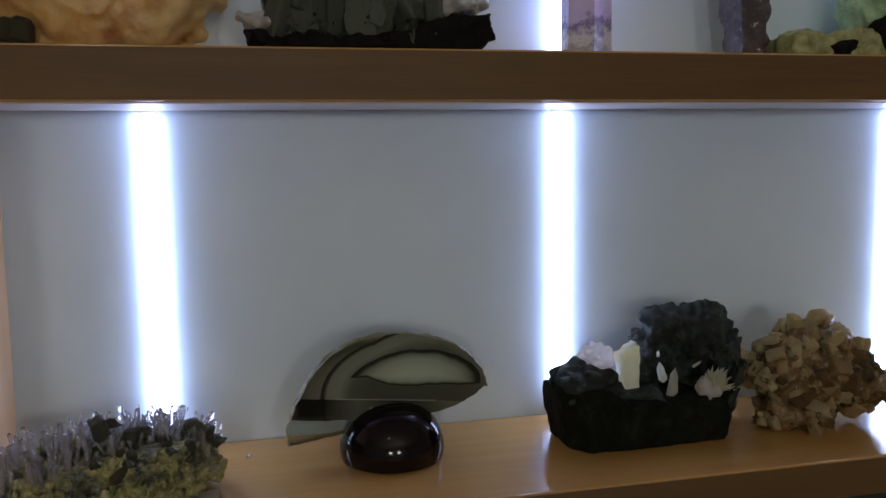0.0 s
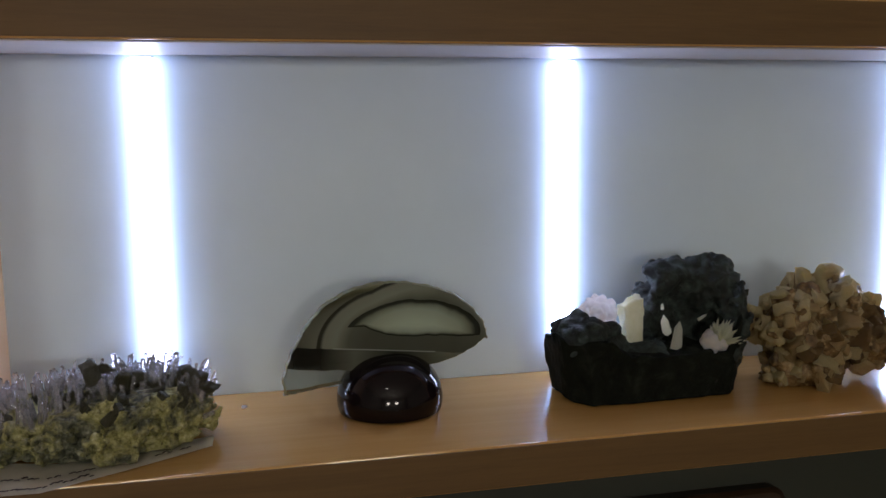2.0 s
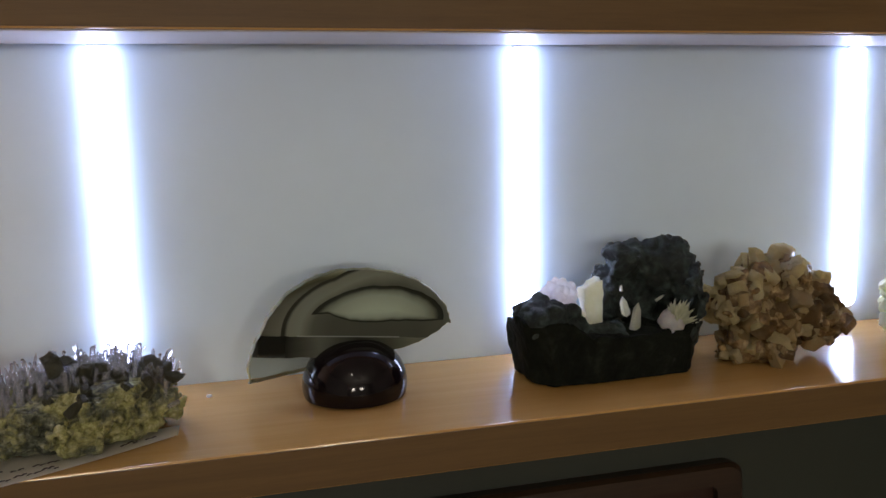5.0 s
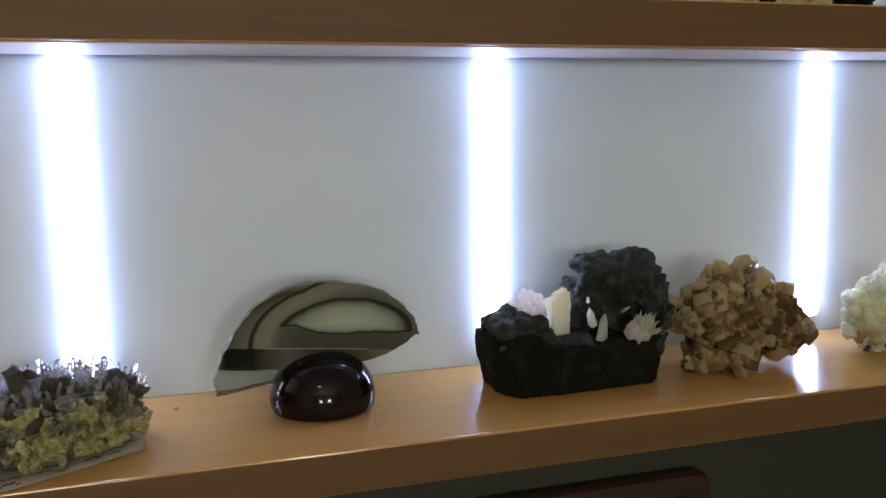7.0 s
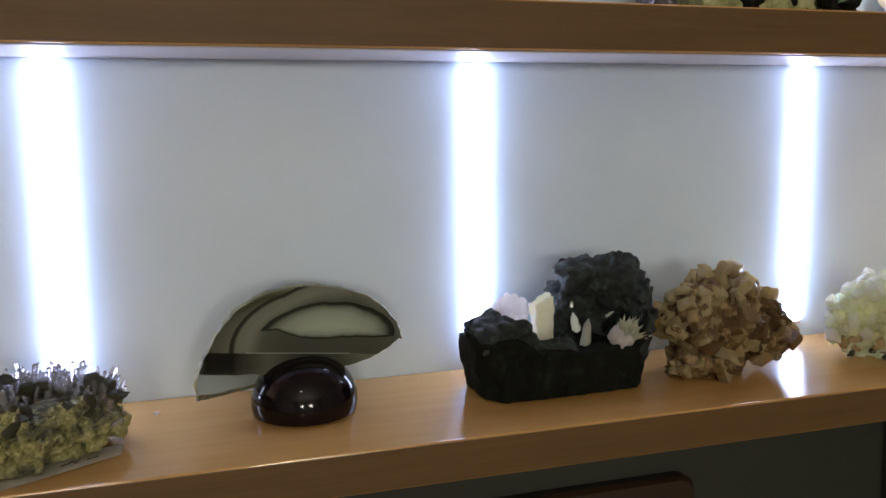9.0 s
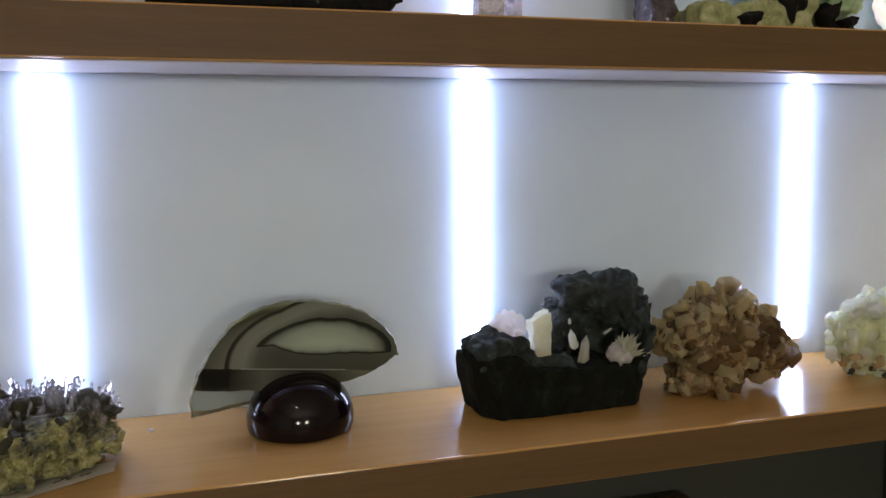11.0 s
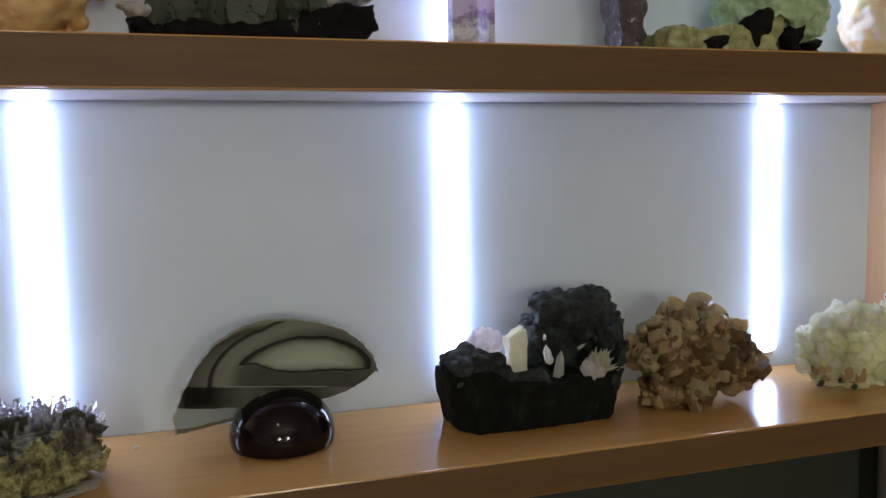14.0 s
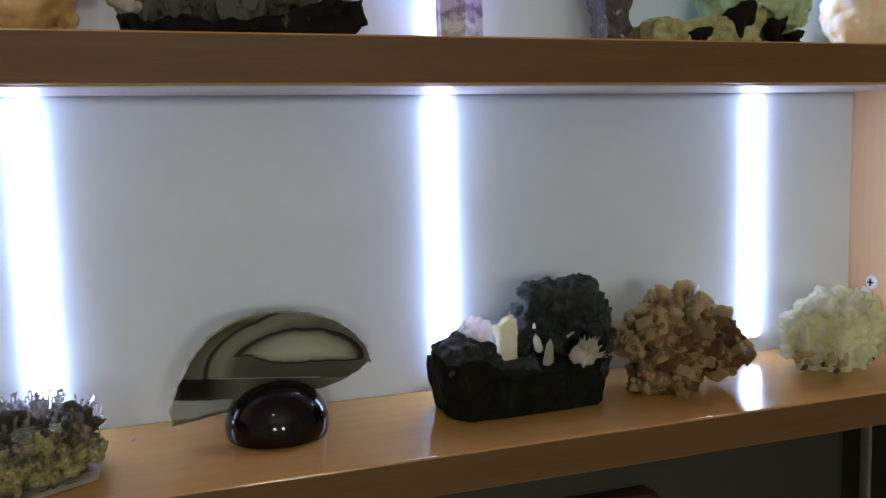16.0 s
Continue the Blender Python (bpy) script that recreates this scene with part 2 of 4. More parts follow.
def light_strip(x, z0, z1):
    ob = tagged(empty("led_strip", x, 0.0, z0), "glowing white LED strip upright on the back panel", "light strip", "light strips on the back panel")
    h = z1 - z0
    part("channel", box(-0.0054, 0.0054, -0.0022, -0.0002, 0.0, h, 0.0005), ALU, ob, "aluminium channel")
    bm = bmesh.new()
    n = 14
    rings = []
    for z, f in ((0.0025, 0.55), (0.0040, 0.86), (0.0070, 1.0), (h - 0.003, 1.0), (h - 0.0015, 0.9)):
        rings.append([bm.verts.new((0.0068 * f * math.copysign(abs(math.cos(math.pi * i / n)) ** 0.5, n - 2 * i), -0.0006 - 0.0048 * f * math.sin(math.pi * i / n) ** 0.6, z)) for i in range(n + 1)])
    for p, q in zip(rings, rings[1:]):
        for i in range(n):
            bm.faces.new((p[i], p[i + 1], q[i + 1], q[i]))
        bm.faces.new((p[n], p[0], q[0], q[n]))
    bm.faces.new(rings[0]), bm.faces.new(rings[-1])
    part("diffuser", bm, TUBE, ob, "glowing white diffuser")
    return ob


for x in STRIPS:
    light_strip(x, SHELF + 0.0085, SHELF + UNDER - 0.0012)
    light_strip(x, UPPER, UPPER + 0.184)
for z, depth in ((SHELF + UNDER, UP_DEPTH), (UPPER + 0.21 - UP_THICK, UP_DEPTH)):
    part("underside", box(LEFT + 0.001, RIGHT - 0.001, -depth + 0.003, -0.001, z - 0.0008, z - 0.0002), UNDERSIDE, cabinet, "white laminate underside")


def ceiling_lamp(x, y):
    ob = tagged(empty("ceiling_lamp", x, y, 2.5), "round white ceiling lamp, switched on", "lamp", "ceiling lamps")
    part("housing", lathe([(0.060, -0.05), (0.068, -0.045), (0.068, 0.0)], 32), plain("white_enamel", (0.8, 0.8, 0.78), 0.4), ob)
    part("diffuser", lathe([(0.03, -0.062), (0.045, -0.058), (0.055, -0.0505)], 32), BULB, ob, "glowing warm diffuser")


ceiling_lamp(-0.3, -1.5)


# Unseen lamps added behind the viewer to fill the shelves with low front light.
def fill_lamp(x, y):
    ob = tagged(empty("fill_lamp", x, y, 0.0), "unseen globe lamp on a pole, added as low front fill light", "lamp", "floor lamps")
    enamel = plain("pale_enamel", (0.7, 0.7, 0.68), 0.4)
    part("foot", lathe([(0.14, 0.0), (0.14, 0.012), (0.03, 0.022)], 32), enamel, ob)
    part("pole", lathe([(0.011, 0.02), (0.011, 1.31)], 16), enamel, ob)
    part("globe", lathe([(0.14 * math.cos(radians(a)), 1.44 + 0.14 * math.sin(radians(a))) for a in range(-78, 85, 9)], 32), BULB, ob, "glowing white globe")


for lamp_x in (-0.5, 0.4):
    fill_lamp(lamp_x, -2.9)


# a cross-head screw in the side panel, and a rail below
def screw(x, y, z):
    ob = tagged(empty("screw", x, y, z), "small steel cross-head screw in the side panel", "screw")
    bm = lathe([(0.0052, 0.0), (0.0052, 0.0006), (0.0044, 0.0015), (0.0024, 0.0019)], 28)
    part("head", bm, METAL, ob, m=pose(0, 0, 0, 0, -90, 0))
    for k in (0, 90):
        part("slot", box(-0.0020, -0.0015, -0.0026, 0.0026, -0.0007, 0.0007), plain("dark_slot", (0.02, 0.02, 0.025), 0.5), ob, "dark recessed slot", m=pose(-0.0003, 0, 0, k, 0, 0))


screw(RIGHT, -0.022, SHELF + 0.046)
rail = tagged(part("shelf_rail", box(RIGHT - 0.003, RIGHT, -0.026, -0.018, SHELF - 0.235, SHELF - 0.022, 0.0006), plain("dull_grey_steel", (0.20, 0.20, 0.19), 0.5)), "slim metal shelf rail on the side panel", "rail")

# ---- dark framed board standing under the lower shelf ----
def framed_board():
    ob = tagged(empty("framed_board", 0.205, -0.022, SHELF - 0.24), "dark brown wooden framed board with rounded corners, leaning on the back", "framed board")
    ob.matrix_basis = ob.matrix_basis @ pose(0, 0, 0, -4)
    bm = bmesh.new()
    w, h, r, d, b = 0.165, 0.157, 0.010, 0.016, 0.020
    outer, inner = [], []
    for cx, cz, a0 in ((w - r, h - r, 0), (-w + r, h - r, 90), (-w + r, r, 180), (w - r, r, 270)):
        for k in range(7):
            a = radians(a0 + 15 * k)
            outer.append((cx + r * math.cos(a), cz + r * math.sin(a)))
            inner.append((cx * (w - r - b + 0.006) / (w - r) + 0.004 * math.cos(a), (cz - h / 2) * (h / 2 - r - b + 0.012) / (h / 2 - r) + h / 2 + 0.004 * math.sin(a)))
    loops = [[bm.verts.new((x, y, z)) for x, z in ring] for ring, y in ((outer, d), (outer, 0.003), ([(x * 0.985, (z - h / 2) * 0.97 + h / 2) for x, z in outer], 0.0), (inner, 0.0), (inner, 0.006))]
    n = len(outer)
    for p, q in zip(loops, loops[1:]):
        for i in range(n):
            bm.faces.new((p[i], p[(i + 1) % n], q[(i + 1) % n], q[i]))
    bm.faces.new(loops[0])
    part("frame", bm, DARK_WOOD, ob)
    part("inset", box(-w + b - 0.004, w - b + 0.004, 0.0055, 0.009, b - 0.004, h - b + 0.004), plain("dark_red_brown_board", (0.035, 0.014, 0.008), 0.35), ob, "dark red-brown inset board")


framed_board()

# ---- mineral materials ----
def crust_colour(n):
    """Yellow-green patches among grey-green ones, with pale specks."""
    patch = n.ramp(n.noise(62.0, 5, 0.62, None, 0.5), [(0.44, (0, 0, 0)), (0.56, (1, 1, 1))])
    yellow = n.ramp(n.noise(300.0, 5, 0.7), [(0.32, (0.10, 0.10, 0.035)), (0.48, (0.38, 0.37, 0.13)), (0.64, (0.62, 0.60, 0.32)), (0.76, (0.82, 0.81, 0.62))])
    grey = n.ramp(n.noise(260.0, 5, 0.7), [(0.34, (0.016, 0.019, 0.013)), (0.50, (0.10, 0.11, 0.075)), (0.66, (0.32, 0.33, 0.24)), (0.78, (0.62, 0.62, 0.52))])
    return n.mix(patch, grey, yellow)


def crust_material():
    n = Nodes("yellow_green_crust")
    n.bump(n.noise(420.0, 6, 0.7), 0.0022, 0.9)
    return n.set(Base_Color=crust_colour(n), Roughness=0.6)


GREEN_CRUST = crust_material()


def grain_material():
    n = Nodes("crusty_grains")
    geo = n.add("ShaderNodeNewGeometry")
    own = n.ramp(geo.outputs["Random Per Island"], [(0.0, (0.05, 0.055, 0.04)), (0.4, (0.22, 0.22, 0.09)), (1.0, (0.56, 0.54, 0.30))])
    col = n.mix(0.3, crust_colour(n), own)
    n.bump(n.noise(700.0, 4, 0.6), 0.0004, 0.7)
    return n.set(Base_Color=col, Roughness=0.5)


GRAINS = grain_material()
DARK_CHUNK = stone("dark_green_grain", [(0.3, (0.010, 0.010, 0.006)), (0.52, (0.050, 0.050, 0.028)), (0.72, (0.18, 0.18, 0.11))], 160, 0.42, 0.0006, 500)
BASALT = stone("black_basalt", [(0.3, (0.003, 0.0045, 0.004)), (0.48, (0.012, 0.0185, 0.0160)), (0.64, (0.040, 0.060, 0.053)), (0.82, (0.13, 0.17, 0.145))], 130, 0.7, 0.0016, 520, second=(62.0, 0.63, (0.10, 0.125, 0.10)))
SAWN_BASALT = stone("smooth_olive_black_basalt", [(0.3, (0.0035, 0.0045, 0.0030)), (0.55, (0.0085, 0.0105, 0.0072)), (0.8, (0.027, 0.032, 0.023))], 110, 0.85, 0.0012, 420, second=(48.0, 0.70, (0.06, 0.062, 0.05)))
SAWN_BASALT.node_tree.nodes["Principled BSDF"].inputs["Specular IOR Level"].default_value = 0.15
BLACK_BASE = stone("black_glossy_base", [(0.3, (0.003, 0.003, 0.003)), (0.8, (0.012, 0.011, 0.010))], 70, 0.65, 0.0008)
BLACK_BASE.node_tree.nodes["Principled BSDF"].inputs["Specular IOR Level"].default_value = 0.15


def backlit(name, lo, hi, rough, share, size=90.0, relief=0.0003, vary=0.3, dark=0.6, depth=0.008):
    """A cloudy crystal that lets light from behind come through."""
    n = Nodes(name)
    info = n.add("ShaderNodeObjectInfo")
    col = n.ramp(n.noise(size, 5, 0.6), [(0.3, lo), (0.7, hi)])
    col = n.mix(n.math("MULTIPLY", info.outputs["Random"], vary), col, tuple(dark * c for c in lo))
    n.bump(n.noise(size * 4, 4, 0.6), relief, 0.6)
    n.set(Base_Color=col, Roughness=rough, IOR=1.5, Subsurface_Weight=0.8, Subsurface_Scale=depth)
    n.bsdf.inputs["Subsurface Radius"].default_value = (1.0, 0.85, 0.6)
    behind = n.add("ShaderNodeBsdfTranslucent")
    n.link(col, behind.inputs["Color"])
    mixer = n.add("ShaderNodeMixShader")
    mixer.inputs[0].default_value = share
    n.link(n.bsdf.outputs[0], mixer.inputs[1])
    n.link(behind.outputs[0], mixer.inputs[2])
    n.link(mixer.outputs[0], n.tree.nodes["Material Output"].inputs["Surface"])
    return n.material


def crystal_material(name, lo, hi, rough, through_light, size=90.0, relief=0.0003, vary=0.75):
    n = Nodes(name)
    info = n.add("ShaderNodeObjectInfo")
    col = n.ramp(n.noise(size, 5, 0.6), [(0.3, lo), (0.7, hi)])
    col = n.mix(n.math("MULTIPLY", info.outputs["Random"], vary), col, tuple(0.62 * c for c in lo))
    n.bump(n.noise(size * 4, 4, 0.6), relief, 0.6)
    n.set(Base_Color=col, Roughness=rough, Transmission_Weight=through_light, IOR=1.48)
    return n.material


QUARTZ = crystal_material("clear_quartz", (0.86, 0.86, 0.92), (0.97, 0.97, 1.0), 0.03, 0.84, relief=0.00005, vary=0.15)
HONEY_CREAM = backlit("cream_honey_crystal", (0.48, 0.36, 0.17), (0.96, 0.84, 0.50), 0.10, 0.40, 210.0, 0.0009, vary=0.40)
HONEY_TAN = backlit("tan_honey_crystal", (0.30, 0.19, 0.07), (0.86, 0.68, 0.38), 0.10, 0.40, 210.0, 0.0009, vary=0.60, dark=0.5)
HONEY_BROWN = backlit("brown_honey_crystal", (0.05, 0.026, 0.010), (0.36, 0.23, 0.10), 0.12, 0.25, 210.0, 0.0009, vary=0.5)
HONEY_CORE = stone("brown_crystal_mass", [(0.32, (0.030, 0.016, 0.006)), (0.50, (0.19, 0.115, 0.045)), (0.70, (0.62, 0.46, 0.23))], 170, 0.2, 0.0014, 320, 0.2)
MILK = backlit("milky_green_white", (0.86, 0.89, 0.58), (0.97, 0.98, 0.80), 0.25, 0.58, 90.0, 0.0008, vary=0.08, depth=0.022)
MILK_WHITE = backlit("icy_white", (0.93, 0.94, 0.80), (0.98, 0.98, 0.91), 0.15, 0.6, 110.0, 0.0006, vary=0.08, depth=0.018)
OCHRE = backlit("ochre_stained_crystal", (0.50, 0.35, 0.15), (0.80, 0.66, 0.40), 0.35, 0.35, vary=0.5)
PINK = backlit("pale_pink_crystal", (0.94, 0.88, 0.87), (0.99, 0.97, 0.97), 0.35, 0.65, 120.0, 0.0006, vary=0.05)
YELLOW = backlit("pale_yellow_crystal", (0.80, 0.77, 0.54), (0.94, 0.92, 0.76), 0.3, 0.55, 140.0, vary=0.3)
ORANGE = stone("honey_orange_calcite", [(0.3, (0.48, 0.22, 0.07)), (0.48, (0.74, 0.50, 0.19)), (0.72, (0.90, 0.76, 0.46))], 24, 0.3, 0.0012, 110, 0.25, second=(16.0, 0.60, (0.45, 0.18, 0.07)))
PALE_ORANGE = stone("pale_orange_calcite", [(0.3, (0.86, 0.70, 0.46)), (0.55, (0.93, 0.88, 0.76)), (0.8, (0.96, 0.95, 0.92))], 40, 0.3, 0.0008, 200, 0.3)
GREY_BLADE = crystal_material("grey_green_blade", (0.018, 0.026, 0.018), (0.20, 0.24, 0.18), 0.2, 0.1, 70.0, vary=0.95)
GREEN_FLUFF = stone("bright_green_crystals", [(0.3, (0.22, 0.38, 0.18)), (0.55, (0.46, 0.66, 0.40)), (0.8, (0.76, 0.86, 0.66))], 90, 0.45, 0.0012, 420, 0.12, second=(60.0, 0.62, (0.30, 0.32, 0.12)))
OLIVE = stone("olive_crust", [(0.3, (0.12, 0.13, 0.045)), (0.52, (0.42, 0.45, 0.20)), (0.75, (0.66, 0.66, 0.42))], 110, 0.6, 0.0012, 420)
MAUVE = stone("mauve_grey_stone", [(0.3, (0.030, 0.025, 0.030)), (0.55, (0.085, 0.072, 0.082)), (0.63, (0.14, 0.12, 0.135)), (0.66, (0.7, 0.68, 0.7))], 240, 0.4, 0.0009, 420)


def gem(n=6, taper=0.95, tip=0.20):
    """A pointed prism of unit width and height."""
    bm = bmesh.new()
    rings = []
    for r, z in ((0.5, 0.0), (0.5 * taper, 1 - tip)):
        rings.append([bm.verts.new((r * math.cos(2 * math.pi * i / n), r * math.sin(2 * math.pi * i / n), z + (0.05 * ((i * 7) % 3) if z else 0))) for i in range(n)])
    top = bm.verts.new((0.06, 0.03, 1.0))
    for i in range(n):
        j = (i + 1) % n
        bm.faces.new((rings[0][i], rings[0][j], rings[1][j], rings[1][i]))
        bm.faces.new((rings[1][i], rings[1][j], top))
    bm.faces.new(rings[0][::-1])
    return finish(bm, "gem", False)


def block(seed):
    """A chipped, bevelled crystal block of unit size."""
    rng = random.Random(seed)
    bm = box(-0.5, 0.5, -0.5, 0.5, -0.5, 0.5, 0.17, 2)
    for v in bm.verts:
        v.co += Vector((rng.uniform(-1, 1), rng.uniform(-1, 1), rng.uniform(-1, 1))) * 0.07
    sx, sy = rng.uniform(-0.4, 0.4), rng.uniform(-0.4, 0.4)
    for v in bm.verts:
        v.co.x, v.co.y = v.co.x * (1 - 0.2 * v.co.z) + 0.5 * sx * v.co.z, v.co.y * (1 - 0.25 * v.co.z) + sy * v.co.z
    return finish(bm, "block", False)


def lump(seed, rough=0.13):
    """A worn, uneven crystal lump with some flat sides, of about unit size."""
    rng = random.Random(seed)
    bm = box(-0.5, 0.5, -0.5, 0.5, -0.5, 0.5, 0.24, 3)
    lean = Vector((rng.uniform(-0.5, 0.5), rng.uniform(-0.5, 0.5), 0))
    taper = rng.uniform(-0.1, 0.45)
    for v in bm.verts:
        v.co += lean * v.co.z
        v.co.x *= 1 - taper * v.co.z
        v.co.y *= 1 - taper * v.co.z
        v.co += v.co.normalized() * rough * (noise.noise(v.co * 2.2 + Vector((seed, 0, 0))) + 0.6 * noise.noise(v.co * 5.5 + Vector((0, seed, 0))))
    me = finish(bm, "lump", True)
    me.set_sharp_from_angle(angle=radians(24))
    return me


def shard(seed, flat=1.0):
    """An irregular broken crystal of about unit size."""
    rng = random.Random(seed)
    bm = bmesh.new()
    for k in range(34):
        v = Vector((rng.gauss(0, 1), rng.gauss(0, 1), rng.gauss(0, 1))).normalized() * rng.uniform(0.44, 0.53)
        bm.verts.new((v.x * flat, v.y, v.z))
    hull = bmesh.ops.convex_hull(bm, input=bm.verts[:])
    bmesh.ops.delete(bm, geom=list({g for g in hull["geom_interior"] + hull["geom_unused"] if isinstance(g, bmesh.types.BMVert)}), context="VERTS")
    bmesh.ops.dissolve_limit(bm, angle_limit=radians(20), verts=bm.verts[:], edges=bm.edges[:])
    return finish(bm, "shard", False)


def aim(at, way, sx, sy, sz, spin=0.0):
    q = Vector(way).to_track_quat("Z", "Y").to_matrix().to_4x4()
    return Matrix.Translation(at) @ q @ Matrix.Rotation(spin, 4, "Z") @ Matrix.Diagonal((sx, sy, sz, 1))


def spots(me, keep, count, gap, seed):
    """Scattered points of a mesh with their normals, at least a gap apart."""
    rng = random.Random(seed)
    vs = [v for v in me.vertices if keep(v.co, v.normal)]
    rng.shuffle(vs)
    out = []
    for v in vs:
        if all((v.co - p).length > gap for p, _ in out):
            out.append((v.co.copy(), v.normal.copy()))
            if len(out) == count:
                break
    return out


# ---- quartz cluster on its paper label ----
def paper_label():
    ob = tagged(empty("paper_label", -0.03, -0.09, SHELF), "cream handwritten paper label, curled over the shelf edge under the quartz", "label")
    bm = bmesh.new()
    nu, nv = 24, 8
    grid = []
    for i in range(nu + 1):
        row = []
        for j in range(nv + 1):
            u, v = i / nu, j / nv
            x = -0.040 + 0.100 * u
            front = -0.0285 + 0.0570 * max(0.0, u - 0.38)
            y = front + (0.040 - 0.026 * u) * v
            over = max(0.0, -(y - 0.09) - LOW_DEPTH)
            z = 0.0014 + 0.0003 * math.sin(7 * u) * (1 - v) - 4.0 * over * over
            row.append(bm.verts.new((x, y, max(z, 0.0010) if over == 0 else z)))
        grid.append(row)
    for i in range(nu):
        for j in range(nv):
            bm.faces.new((grid[i][j], grid[i + 1][j], grid[i + 1][j + 1], grid[i][j + 1]))
    bmesh.ops.solidify(bm, geom=bm.faces[:], thickness=0.00025)
    part("sheet", bm, plain("cream_paper", (0.90, 0.90, 0.80), 0.8, mottle=0.05, size=90.0, bump=0.0001), ob)
    ink = plain("blue_black_ink", (0.015, 0.016, 0.03), 0.6)
    rng = random.Random(4)

    def surface(u, v):
        x = -0.040 + 0.100 * u
        front = -0.0285 + 0.0570 * max(0.0, u - 0.38)
        y = front + (0.040 - 0.026 * u) * v
        over = max(0.0, -(y - 0.09) - LOW_DEPTH)
        z = 0.0014 + 0.0003 * math.sin(7 * u) * (1 - v) - 4.0 * over * over
        return Vector((x, y, (max(z, 0.0010) if over == 0 else z) + 0.0004))

    for row, u0, u1, count in ((0.05, 0.22, 0.56, 15), (0.36, 0.20, 0.60, 16), (0.24, 0.72, 0.94, 9)):
        for k in range(count):
            u = u0 + (u1 - u0) * k / count
            if rng.random() < 0.16:
                continue
            tall = rng.choice((0.09, 0.11, 0.13, 0.22)) * (1 + 1.2 * u)
            wide = (u1 - u0) / count * rng.uniform(0.55, 0.95)
            pts = [surface(min(0.97, u + wide * a), min(0.95, row + tall * b)) for a, b in ((0, 0.35), (0.5, 0.55), (1, 0.45))]
            bm = bmesh.new()
            for p0, p1 in zip(pts, pts[1:]):
                side = (p1 - p0).cross(Vector((0, 0, 1))).normalized() * 0.00050
                low = [p + d for p in (p0, p1) for d in (side, -side)]
                vs = [bm.verts.new(p) for p in low] + [bm.verts.new(p + Vector((0, 0, 0.0001))) for p in low]
                bm.faces.new((vs[4], vs[5], vs[7], vs[6]))
                bm.faces.new((vs[0], vs[1], vs[5], vs[4]))
                bm.faces.new((vs[2], vs[3], vs[7], vs[6]))
            part("ink_stroke", bm, ink, ob)
    return ob


paper_label()


